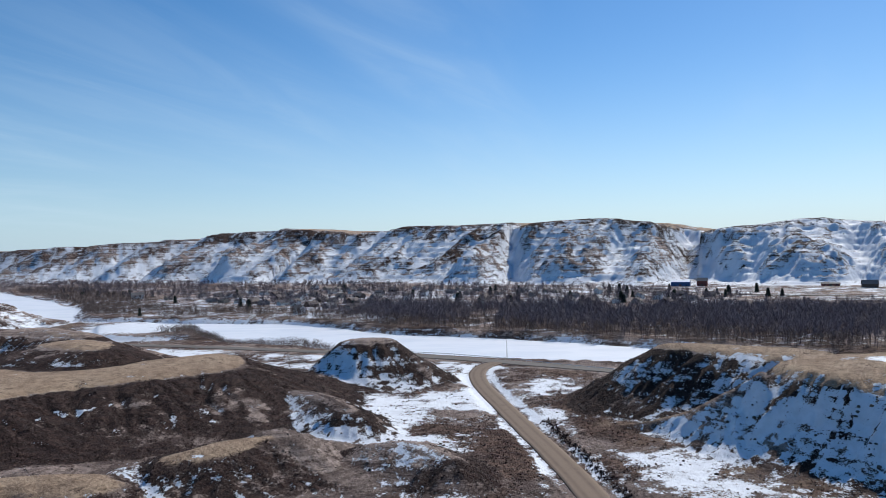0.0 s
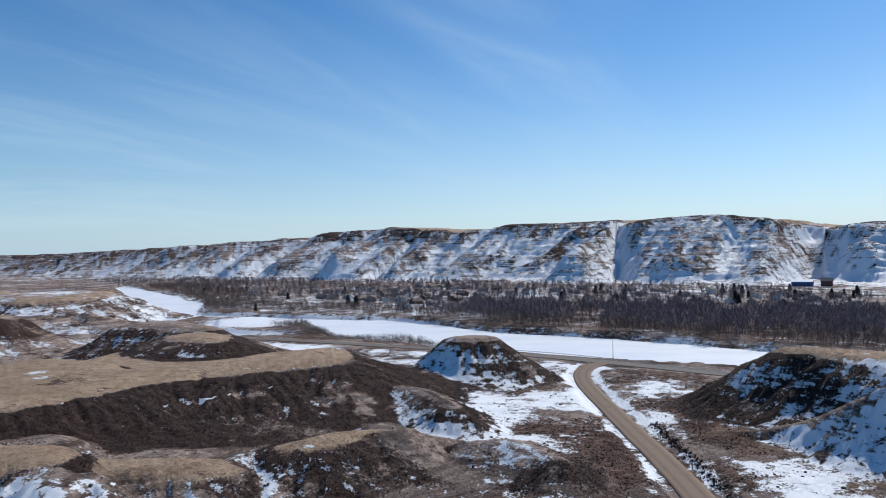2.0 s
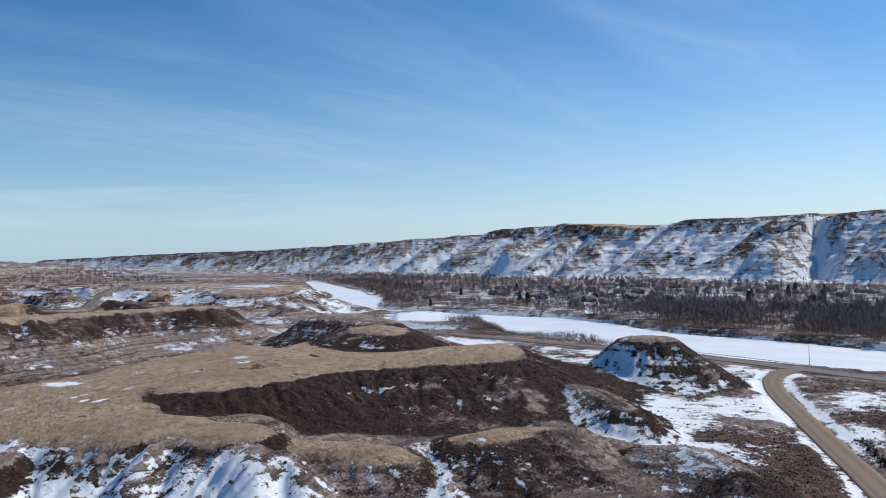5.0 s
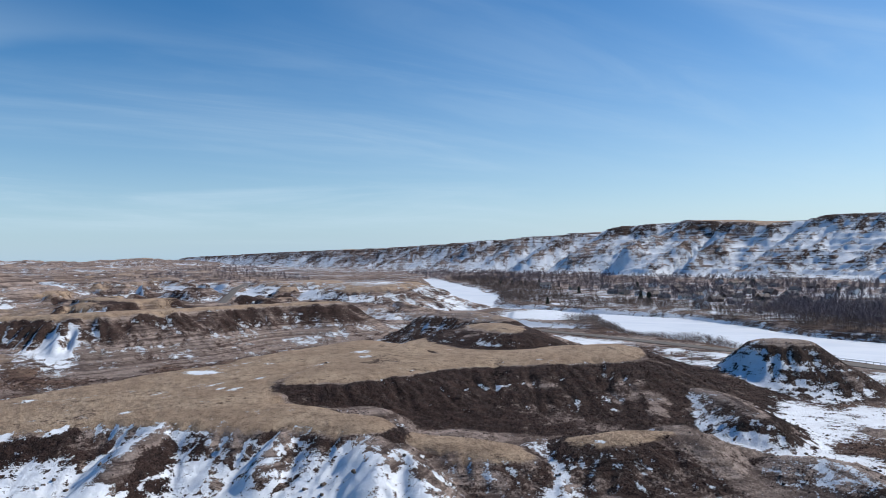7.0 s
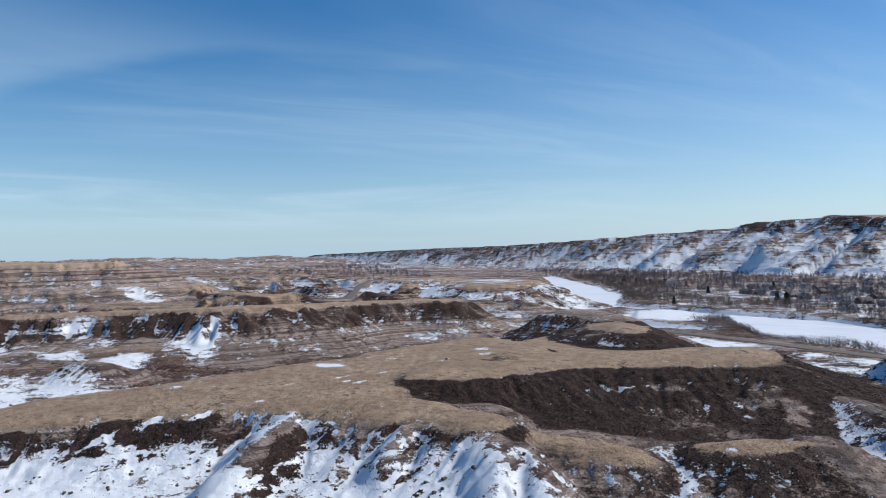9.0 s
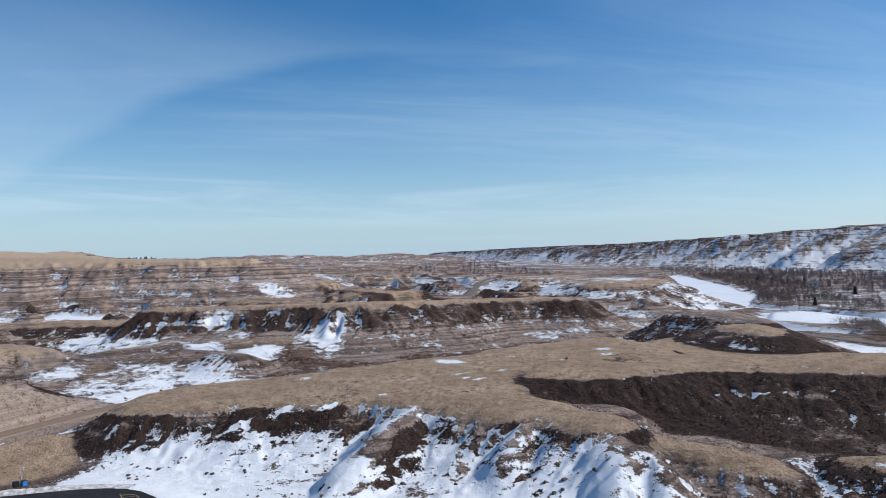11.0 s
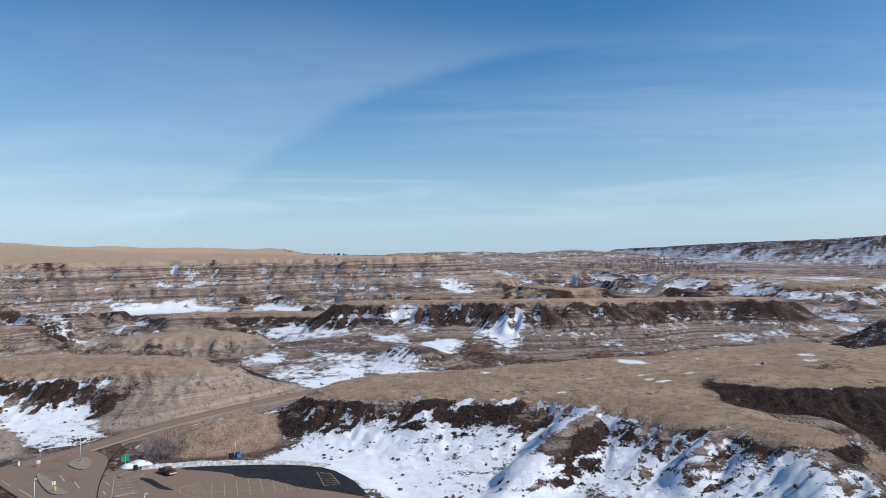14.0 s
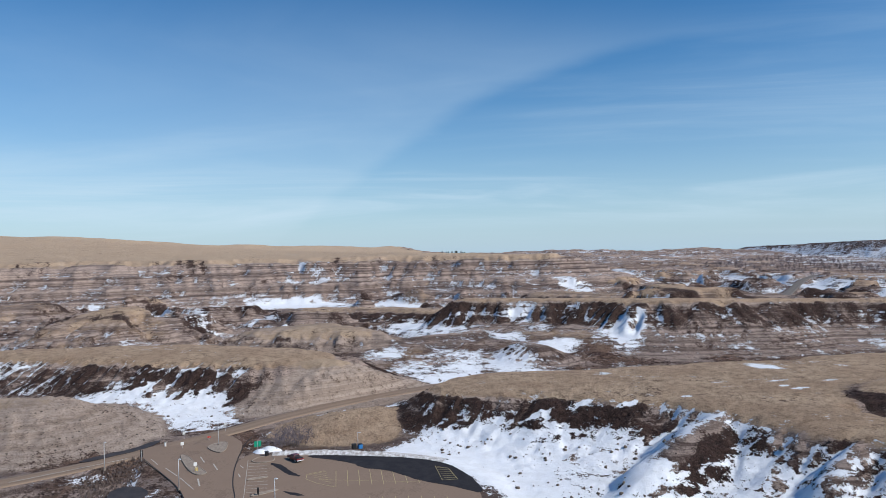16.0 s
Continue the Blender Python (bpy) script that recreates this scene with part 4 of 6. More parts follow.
def smooth_line(pts, gap):
    """Points along a rounded polyline, evenly spaced."""
    p = np.array(rounded(pts, 3, False), float)
    s = np.concatenate([[0], np.cumsum(np.hypot(*np.diff(p[:, :2], axis=0).T))])
    q = np.linspace(0, s[-1], max(2, int(s[-1] / gap)))
    return np.stack([np.interp(q, s, p[:, i]) for i in range(p.shape[1])], -1)


def ribbon(name, pts, half, mat, lift=0.0, gap=3.0, across=8, thick=0.3):
    """A road bed: cambered, with edges that go down into the ground."""
    p = smooth_line(pts, gap)
    d = np.gradient(p[:, :2], axis=0)
    d /= np.linalg.norm(d, axis=1, keepdims=True)
    nx, ny = -d[:, 1], d[:, 0]
    cols = [(-1.03, -thick)] + [(k, 0.0) for k in np.linspace(-1, 1, across + 1)] + [(1.03, -thick)]
    wob = [half * (1 + 0.02 * np.sin(np.arange(len(p)) * 0.7 + i)) if abs(k) > 0.9 else np.full(len(p), half) for i, (k, _) in enumerate(cols)]
    verts, att = [], []
    for i in range(len(p)):
        for j, (k, dz) in enumerate(cols):
            verts.append((p[i, 0] + nx[i] * k * wob[j][i], p[i, 1] + ny[i] * k * wob[j][i], p[i, 2] + lift + dz - 0.06 * k * k))
            att.append(min(abs(k), 1.0))
    c = len(cols)
    faces = [(i * c + j, i * c + j + 1, (i + 1) * c + j + 1, (i + 1) * c + j) for i in range(len(p) - 1) for j in range(c - 1)]
    me = mesh_from(name, verts, [f[::-1] for f in faces], mat, True)
    at = me.attributes.new("across", "FLOAT", "POINT")
    at.data.foreach_set("value", np.array(att, np.float32))
    return new(name, me)


def flat_sheet(name, outline, z, mat, skirt=0.3):
    bm = bmesh.new()
    vs = [bm.verts.new((x, y, z)) for x, y in outline]
    f = bm.faces.new(vs)
    if f.normal.z < 0 or sum((b[0] - a[0]) * (b[1] + a[1]) for a, b in zip(outline, outline[1:] + outline[:1])) > 0:
        bmesh.ops.reverse_faces(bm, faces=[f])
    r = bmesh.ops.extrude_face_region(bm, geom=[f])
    bmesh.ops.translate(bm, verts=[v for v in r["geom"] if isinstance(v, bmesh.types.BMVert)], vec=(0, 0, skirt))
    bmesh.ops.translate(bm, verts=bm.verts, vec=(0, 0, -skirt))
    bmesh.ops.triangulate(bm, faces=bm.faces)
    me = bpy.data.meshes.new(name)
    bm.normal_update()
    bm.to_mesh(me)
    bm.free()
    me.materials.append(mat)
    return new(name, me)


ground = build_ground()
wide = [(470, 20), (230, 220), (140, 312), (70, 365), (-20, 398), (-75, 436), (-165, 485), (-185, 530), (-250, 580), (-320, 615), (-372, 660), (-465, 712), (-830, 1215),
        (-925, 1340), (-925, 1420), (-850, 1385), (-515, 1020), (-335, 815), (-250, 742), (-186, 697), (-104, 638), (-28, 562), (54, 503), (120, 460), (230, 380), (360, 315), (560, 100)]
tagged(flat_sheet("water", wide, -3.2, ICE), "frozen river covered with white snow", "river", kind="structure")
tagged(ribbon("road", HIGHWAY, 5.0, ASPHALT), "grey paved two-lane highway along the frozen river", "road", kind="structure")
tagged(ribbon("road", GRAVEL_ROAD, 3.9, GRAVEL, 0.02), "brown gravel road branching off the highway", "road", kind="structure")
tagged(ribbon("road", PARK_ROAD, 4.0, MUDDY), "sandy brown paved road past the car park", "road", kind="structure")


# ---- trees, shrubs and clods ----
def ground_z(x, y):
    """Height of the built ground sheet at places, from its rings."""
    x, y = np.atleast_1d(np.array(x, float)), np.atleast_1d(np.array(y, float))
    a = np.degrees(np.arctan2(-x, y))
    a = np.where(a < -38, a + 360, a)
    return sample(LAY["z"], np.interp(a, LAY["az"], np.arange(len(LAY["az"]))), np.interp(np.hypot(x, y), LAY["rings"], np.arange(len(LAY["rings"]))))


def part(name, me, parent, mat=None, label=""):
    """Links a mesh as one part of a thing."""
    if mat and not me.materials:
        me.materials.append(mat)
    ob = new(name, me)
    ob.parent = parent
    return tagged(ob, label)


class Shape:
    """Collects vertices and faces of one mesh."""

    def __init__(self):
        self.v, self.f = [], []

    def stick(self, a, b, ra, rb, sides=3, caps=False):
        a, b = Vector(a), Vector(b)
        q = (b - a).to_track_quat("Z", "Y")
        i = len(self.v)
        for c, r in ((a, ra), (b, rb)):
            for k in range(sides):
                t = 2 * math.pi * k / sides
                self.v.append(tuple(c + q @ Vector((r * math.cos(t), r * math.sin(t), 0))))
        for k in range(sides):
            n = (k + 1) % sides
            self.f.append((i + k, i + n, i + sides + n, i + sides + k))
        if caps:
            self.f += [tuple(range(i + sides - 1, i - 1, -1)), tuple(range(i + sides, i + 2 * sides))]
        return self

    def box(self, x0, x1, y0, y1, z0, z1, chamfer=0.0):
        i, c = len(self.v), chamfer
        if not c:
            self.v += [(x, y, z) for z in (z0, z1) for x, y in ((x0, y0), (x1, y0), (x1, y1), (x0, y1))]
            self.f += [tuple(i + k for k in q) for q in ((3, 2, 1, 0), (4, 5, 6, 7), (0, 1, 5, 4), (1, 2, 6, 5), (2, 3, 7, 6), (3, 0, 4, 7))]
            return self
        rings = ((z0, c), (z0 + c, 0), (z1 - c, 0), (z1, c))
        for z, d in rings:
            self.v += [(x0 + d + (c if not d else 0), y0 + d, z), (x1 - d - (c if not d else 0), y0 + d, z), (x1 - d, y0 + d + (c if not d else 0), z), (x1 - d, y1 - d - (c if not d else 0), z),
                       (x1 - d - (c if not d else 0), y1 - d, z), (x0 + d + (c if not d else 0), y1 - d, z), (x0 + d, y1 - d - (c if not d else 0), z), (x0 + d, y0 + d + (c if not d else 0), z)]
        for r in range(3):
            for k in range(8):
                n = (k + 1) % 8
                self.f.append((i + r * 8 + k, i + r * 8 + n, i + r * 8 + 8 + n, i + r * 8 + 8 + k))
        self.f += [tuple(i + 7 - k for k in range(8)), tuple(i + 24 + k for k in range(8))]
        return self

    def prism(self, profile, x0, x1):
        """A profile in (y, z) drawn out along x."""
        i, n = len(self.v), len(profile)
        self.v += [(x, y, z) for x in (x0, x1) for y, z in profile]
        self.f += [(i + k, i + (k + 1) % n, i + n + (k + 1) % n, i + n + k) for k in range(n)]
        self.f += [tuple(i + n - 1 - k for k in range(n)), tuple(i + n + k for k in range(n))]
        return self

    def mesh(self, name, mat=None, smooth=False):
        me = mesh_from(name, self.v, self.f, mat, smooth)
        bm = bmesh.new()
        bm.from_mesh(me)
        bmesh.ops.recalc_face_normals(bm, faces=bm.faces)
        bm.to_mesh(me)
        bm.free()
        return me

    def triangles(self):
        t = []
        for f in self.f:
            t += [(f[0], f[k], f[k + 1]) for k in range(1, len(f) - 1)]
        return np.array(self.v, float), np.array(t, np.int64)


def bare_tree(seed, high, limbs, twigs, spread=0.36, low=0.3):
    """A leafless broadleaf tree: trunk, rising limbs, and a haze of twigs."""
    r, s = random.Random(seed), Shape()
    lean = Vector((r.uniform(-0.05, 0.05), r.uniform(-0.05, 0.05), 1)) * high
    s.stick((0, 0, -0.5), lean * 0.85, high * 0.014, high * 0.003)
    for k in range(limbs):
        t = r.uniform(low, 0.75)
        a = lean * t
        turn, out = r.uniform(0, 6.28), spread * high * r.uniform(0.5, 1.0) * (1.15 - 0.5 * t)
        b = a + Vector((math.cos(turn) * out, math.sin(turn) * out, high * r.uniform(0.18, 0.34)))
        i = len(s.v)
        w = Vector((-math.sin(turn), math.cos(turn), 0)) * high * 0.007
        s.v += [tuple(a - w), tuple(a + w), tuple(b)]
        s.f.append((i, i + 1, i + 2))
        for _ in range(twigs):
            c = a.lerp(b, r.uniform(0.35, 1.0))
            d = c + Vector((r.uniform(-1, 1), r.uniform(-1, 1), r.uniform(0.2, 1.3))) * high * 0.2
            w = Vector((r.uniform(-1, 1), r.uniform(-1, 1), 0)).normalized() * high * 0.0125
            i = len(s.v)
            s.v += [tuple(c - w), tuple(c + w), tuple(d)]
            s.f.append((i, i + 1, i + 2))
    return s.triangles()


def clump(seed, blades, wide=0.5, high=0.6, thin=0.06):
    """A tuft or low shrub of pointed blades."""
    r, s = random.Random(seed), Shape()
    for _ in range(blades):
        a = r.uniform(0, 6.28)
        p = Vector((math.cos(a), math.sin(a), 0)) * r.uniform(0, 0.35) * wide
        q = Vector((math.cos(a) * wide * r.uniform(0.3, 1.0), math.sin(a) * wide * r.uniform(0.3, 1.0), high * r.uniform(0.5, 1.0)))
        w = Vector((-math.sin(a), math.cos(a), 0)) * thin * r.uniform(0.6, 1.4)
        i = len(s.v)
        s.v += [tuple(p - w - Vector((0, 0, 0.1))), tuple(p + w - Vector((0, 0, 0.1))), tuple(q)]
        s.f.append((i, i + 1, i + 2))
    return s.triangles()


def clod(seed):
    r, s = random.Random(seed), Shape()
    s.v = [(r.uniform(0.7, 1.2) * math.cos(k * 1.2566) * 0.5, r.uniform(0.7, 1.2) * math.sin(k * 1.2566) * 0.5, -0.15) for k in range(5)]
    s.v += [(v[0] * 0.75 + r.uniform(-0.1, 0.1), v[1] * 0.75 + r.uniform(-0.1, 0.1), r.uniform(0.12, 0.3)) for v in s.v[:5]] + [(0, 0, 0.36)]
    s.f = [(k, (k + 1) % 5, 5 + (k + 1) % 5, 5 + k) for k in range(5)] + [(5 + k, 5 + (k + 1) % 5, 10) for k in range(5)]
    return s.triangles()


def scatter(name, kinds, x, y, z, size, mat, label, category, seed=1, tall=None):
    """One object of many small things at the given places."""
    rng = np.random.RandomState(seed)
    pick, turn = rng.randint(len(kinds), size=len(x)), rng.rand(len(x)) * 6.2832
    V, F, base = [], [], 0
    for k, (v, t) in enumerate(kinds):
        m = pick == k
        n = m.sum()
        if not n:
            continue
        c, s, g = np.cos(turn[m])[:, None], np.sin(turn[m])[:, None], size[m][:, None]
        up = g if tall is None else tall[m][:, None]
        V.append(np.stack([(v[:, 0] * c - v[:, 1] * s) * g + x[m][:, None], (v[:, 0] * s + v[:, 1] * c) * g + y[m][:, None], v[:, 2] * up + z[m][:, None]], -1).reshape(-1, 3))
        F.append((t[None] + (np.arange(n) * len(v))[:, None, None] + base).reshape(-1, 3))
        base += n * len(v)
    V, F = np.concatenate(V), np.concatenate(F)
    me = bpy.data.meshes.new(name)
    me.vertices.add(len(V))
    me.vertices.foreach_set("co", V.reshape(-1).astype(np.float32))
    me.loops.add(F.size)
    me.loops.foreach_set("vertex_index", F.reshape(-1).astype(np.int32))
    me.polygons.add(len(F))
    me.polygons.foreach_set("loop_start", np.arange(0, F.size, 3, dtype=np.int32))
    me.update()
    me.materials.append(mat)
    return tagged(new(name, me), label, category, kind="stuff")


def strewn(outline, gap, seed):
    """Places spread over an outline, jittered."""
    rng = np.random.RandomState(seed)
    xs, ys = [p[0] for p in outline], [p[1] for p in outline]
    x, y = np.meshgrid(np.arange(min(xs), max(xs), gap), np.arange(min(ys), max(ys), gap))
    x, y = (x + rng.uniform(-0.6, 0.6, x.shape) * gap).ravel(), (y + rng.uniform(-0.6, 0.6, y.shape) * gap).ravel()
    m = inside(x, y, outline)
    return x[m], y[m]


def woods():
    big = [bare_tree(10 + k, 1.0, 10, 6) for k in range(5)]
    lean = [bare_tree(30 + k, 1.0, 8, 6, 0.32, 0.22) for k in range(4)]
    bush = [bare_tree(50 + k, 1.0, 8, 5, 0.6, 0.02) for k in range(4)]
    rng = np.random.RandomState(4)
    x, y = strewn([(112, 462), (225, 384), (360, 318), (760, 250), (760, 420), (560, 500), (420, 540), (330, 580), (230, 610), (150, 628), (60, 640), (-80, 690), (-120, 640), (-85, 592), (-30, 545), (44, 502)], 5.6, 1)
    keep = fbm(x, y, 60, 2) > -0.28
    x, y = x[keep], y[keep]
    scatter("bare_woods", lean + bush[:2] + big[:2], x, y, ground_z(x, y), rng.uniform(11, 17, len(x)), BARK, "dense leafless grey-brown cottonwood woods beyond the river", "woods", 2, rng.uniform(10, 16, len(x)))
    # willows and poplars along the far bank
    bank = smooth_line([(a, b, 0) for a, b in FAR_BANK[::-1][2:]], 2.2)
    d = np.gradient(bank[:, :2], axis=0)
    d /= np.linalg.norm(d, axis=1, keepdims=True)
    out = np.stack([d[:, 1], -d[:, 0]], -1)
    out *= np.sign((out * np.array([0.62, 0.79])).sum(1))[:, None]
    off = 7 + 80 * rng.rand(len(bank), 6) ** 1.4
    p = (bank[:, None, :2] + out[:, None] * off[..., None]).reshape(-1, 2) + rng.normal(0, 1.5, (len(bank) * 6, 2))
    keep = (fbm(p[:, 0], p[:, 1], 45, 2) > -0.22) & (np.hypot(p[:, 0], p[:, 1]) < 1500)
    p = p[keep]
    scatter("riverside_willows", bush + lean, p[:, 0], p[:, 1], ground_z(p[:, 0], p[:, 1]), rng.uniform(5, 9, len(p)), WILLOW,
            "leafless brown willows and poplars lining the far river bank", "woods", 3, rng.uniform(4.5, 11, len(p)))
    x, y = strewn([(-1050, 1480), (-560, 1080), (-330, 850), (-120, 680), (90, 560), (190, 640), (280, 660), (330, 740), (300, 860), (190, 1000), (0, 1130), (-420, 1350), (-900, 1600)], 11.2, 5)
    keep = fbm(x, y, 70, 3) > -0.12
    x, y = x[keep], y[keep]
    scatter("town_trees", big, x, y, ground_z(x, y), rng.uniform(7, 12, len(x)), BARK, "leafless trees between the houses of the small town", "woods", 6, rng.uniform(8, 14, len(x)))
    # shrubs on the near bank, by the highway
    x, y = strewn([(-205, 492), (-178, 520), (-66, 438), (-58, 424), (-80, 432), (-150, 478)], 1.9, 7)
    scatter("bank_shrubs", bush, x, y, ground_z(x, y), rng.uniform(3.5, 6, len(x)), WILLOW, "leafless shrubs on the near river bank beside the highway", "shrubs", 8, rng.uniform(3.5, 6.5, len(x)))
    x, y = strewn([(-330, 640), (-250, 606), (-240, 596), (-320, 622)], 3.2, 9)
    scatter("bank_shrubs", bush, x, y, ground_z(x, y), rng.uniform(2, 3.5, len(x)), WILLOW, "leafless shrubs on the snowy river bar", "shrubs", 9)
    x, y = strewn([(-900, 800), (-1000, 1150), (-1500, 1500), (-2400, 2250), (-2500, 1900), (-1500, 1000)], 26, 11)
    keep = fbm(x, y, 160, 2) > -0.05
    x, y = x[keep], y[keep]
    scatter("bare_woods", lean, x, y, ground_z(x, y), rng.uniform(10, 15, len(x)), BARK, "far leafless woods along the upper valley", "woods", 12)
    # bushes by the snow heap at the car park's corner and in the ditch
    x = np.array([-216, -214, -212.5, -211, -213.5, -209, -217.5, -210.5, -219, -215.0])
    y = np.array([4.5, 7, 9.5, 6, 3, 11, 9, 1.5, 6.5, 11.5])
    x, y = np.repeat(x, 7) + rng.normal(0, 1.6, 70), np.repeat(y, 7) + rng.normal(0, 1.6, 70)
    scatter("leafless_bushes", bush, x, y, ground_z(x, y), rng.uniform(2.4, 4.2, 70), BARK, "leafless bushes on the bank beside the car park sign", "shrubs", 13, rng.uniform(3.0, 5.6, 70))
    t = rng.rand(420)
    x, y = 33.5 + 8.5 * t + rng.normal(0, 0.9, 420), 238 - 76 * t
    scatter("ditch_brush", [clump(k, 12, 0.6, 0.6) for k in range(4)], x, y, ground_z(x, y), rng.uniform(0.5, 1.5, len(x)), TWIG, "dark brush in the ditch along the gravel road", "shrubs", 16)
    x, y = strewn([(-198, -46), (-212, -33), (-196, -31), (-176, -32), (-176, -42)], 1.1, 14)
    scatter("ditch_brush", [clump(k, 16, 0.6, 0.8) for k in range(4)], x, y, ground_z(x, y), rng.uniform(0.7, 1.5, len(x)), WILLOW, "brown leafless brush in the wet ditch by the junction", "shrubs", 15)


def undergrowth():
    """Low shrubs on the dark flanks, tufts on the tan tops, clods in the snow."""
    rng = np.random.RandomState(9)
    L = {k: v[:, :810].ravel() for k, v in LAY.items() if k not in ("n", "az", "rings")}
    near = (L["r"] > 110) & (L["r"] < 330)
    weight = L["r"] ** 1.2

    def choose(mask, count):
        i = np.flatnonzero(mask)
        w = weight[i] / weight[i].sum()
        j = rng.choice(i, count, p=w)
        return L["x"][j] + rng.uniform(-0.4, 0.4, count), L["y"][j] + rng.uniform(-0.4, 0.4, count), L["z"][j]

    dark = (L["brush"] > 0.42) & (L["snow"] < 0.45)
    x, y, z = choose(near & dark, 17000)
    scatter("low_shrubs", [clump(k, 9, 0.7, 0.26, 0.08) for k in range(6)], x, y, z, rng.uniform(0.5, 1.3, len(x)), TWIG, "low dark leafless shrubs on the shaded badland flanks", "shrubs", 21)
    x, y, z = choose((L["r"] > 130) & (L["r"] < 300) & (L["grass"] > 0.6) & (L["snow"] < 0.45) & (L["paved"] < 0.2), 12000)
    scatter("grass_tufts", [clump(60 + k, 6, 0.32, 0.18, 0.04) for k in range(5)], x, y, z, rng.uniform(0.6, 1.5, len(x)), STRAW, "dry tan grass tufts on the mesa tops", "grass", 22)
    x, y, z = choose(near & (L["snow"] > 0.6) & (L["paved"] < 0.2) & (fbm(L["x"], L["y"], 9, 3) > 0.16), 1500)
    scatter("clods", [clod(k) for k in range(5)], x, y, z, 0.18 + 1.3 * rng.rand(len(x)) ** 5, STONE, "brown clay clods and tufts showing through the snow", "stones", 23)
    x, y, z = choose(near & (L["grass"] < 0.4) & (L["snow"] < 0.5) & (L["brush"] < 0.5) & (L["paved"] < 0.2), 6000)
    scatter("clods", [clod(30 + k) for k in range(5)], x, y, z, 0.2 + 0.7 * rng.rand(len(x)) ** 3, STONE, "clay clods and stones on the bare slopes", "stones", 24)
    x, y, z = choose((L["r"] > 110) & (L["r"] < 420) & (L["grass"] < 0.4) & (L["scrub"] > 0.5) & (L["snow"] < 0.5) & (L["brush"] < 0.5) & (L["paved"] < 0.2), 8000)
    scatter("scrub", [clump(90 + k, 8, 0.6, 0.38, 0.07) for k in range(5)], x, y, z, rng.uniform(0.6, 1.5, len(x)), TWIG, "reddish brown scrub on the valley floor", "shrubs", 25)


woods()
undergrowth()


# ---- the town across the river ----
def thing(name, label, category, group=""):
    return tagged(new(name), label, category, group)


def spruce(seed, high):
    r, s = random.Random(seed), Shape()
    t = thing("spruce_tree", "dark green spruce tree standing among leafless trees", "tree", "spruces of the town")
    part("trunk", Shape().stick((0, 0, -0.5), (0, 0, high), high * 0.018, 0.02, 5).mesh("trunk", BARK), t)
    layers = 15
    for k in range(layers):
        h = high * (0.08 + 0.9 * k / layers)
        reach = high * 0.19 * (1 - k / layers) ** 0.8 + 0.15
        for j in range(9):
            a = 6.283 * (j + r.random() * 0.8) / 9
            out = reach * r.uniform(0.65, 1.1)
            w = reach * 0.30
            c, d = math.cos(a), math.sin(a)
            i = len(s.v)
            s.v += [(0, 0, h + 0.10 * high), (c * out * 0.6 - d * w, d * out * 0.6 + c * w, h + 0.02 * high), (c * out, d * out, h - 0.035 * high), (c * out * 0.6 + d * w, d * out * 0.6 - c * w, h + 0.02 * high),
                    (0, 0, h - 0.01 * high)]
            s.f += [(i, i + 1, i + 2), (i, i + 2, i + 3), (i + 4, i + 2, i + 1), (i + 4, i + 3, i + 2)]
    part("crown", mesh_from("crown", s.v, s.f, SPRUCE), t)
    return t


def stand(ob, x, y, turn=0.0, size=1.0, sink=0.0):
    """Puts a thing on the ground."""
    ob.matrix_basis = pose(x, y, float(ground_z(x, y)[0]) - sink, 0, 0, turn) @ Matrix.Scale(size, 4)
    return ob


def spruces():
    spots = [(75, 781), (100, 930), (188, 743), (190, 738), (223, 857), (136, 702), (-61, 750), (-150, 706), (-65, 944), (367, 792), (381, 788), (355, 873), (386, 863), (-205, 735), (-280, 948),
             (-147, 1035), (-111, 1099), (82, 775), (-66, 756), (20, 860), (-330, 860), (-420, 1010), (-640, 1180), (-560, 1090), (150, 830), (60, 900), (-20, 1010), (-200, 900), (250, 780), (300, 930)]
    spots += [(-562, 1046), (-538, 1040), (-512, 1036), (-500, 1044), (-482, 1022), (-470, 1026), (-455, 1014), (-444, 1020), (214, 905), (229, 912), (236, 901), (330, 845), (342, 838), (300, 800), (318, 790)]
    spots += [(-300 + 37 * k + 19 * (k * 7 % 5), 690 + (k * 83) % 290) for k in range(16)]
    base = [spruce(k, 1.0) for k in range(3)]
    r = random.Random(8)
    for i, (x, y) in enumerate(spots):
        ob = base[i] if i < 3 else copy_thing(base[i % 3], Matrix())
        ob.rotation_mode = "XYZ"
        z = float(ground_z(x, y)[0])
        h = r.uniform(7, 12.5)
        ob.matrix_basis = Matrix.LocRotScale((x, y, z), Euler((0, 0, r.uniform(0, 6))), (h * r.uniform(0.85, 1.15), h, h))


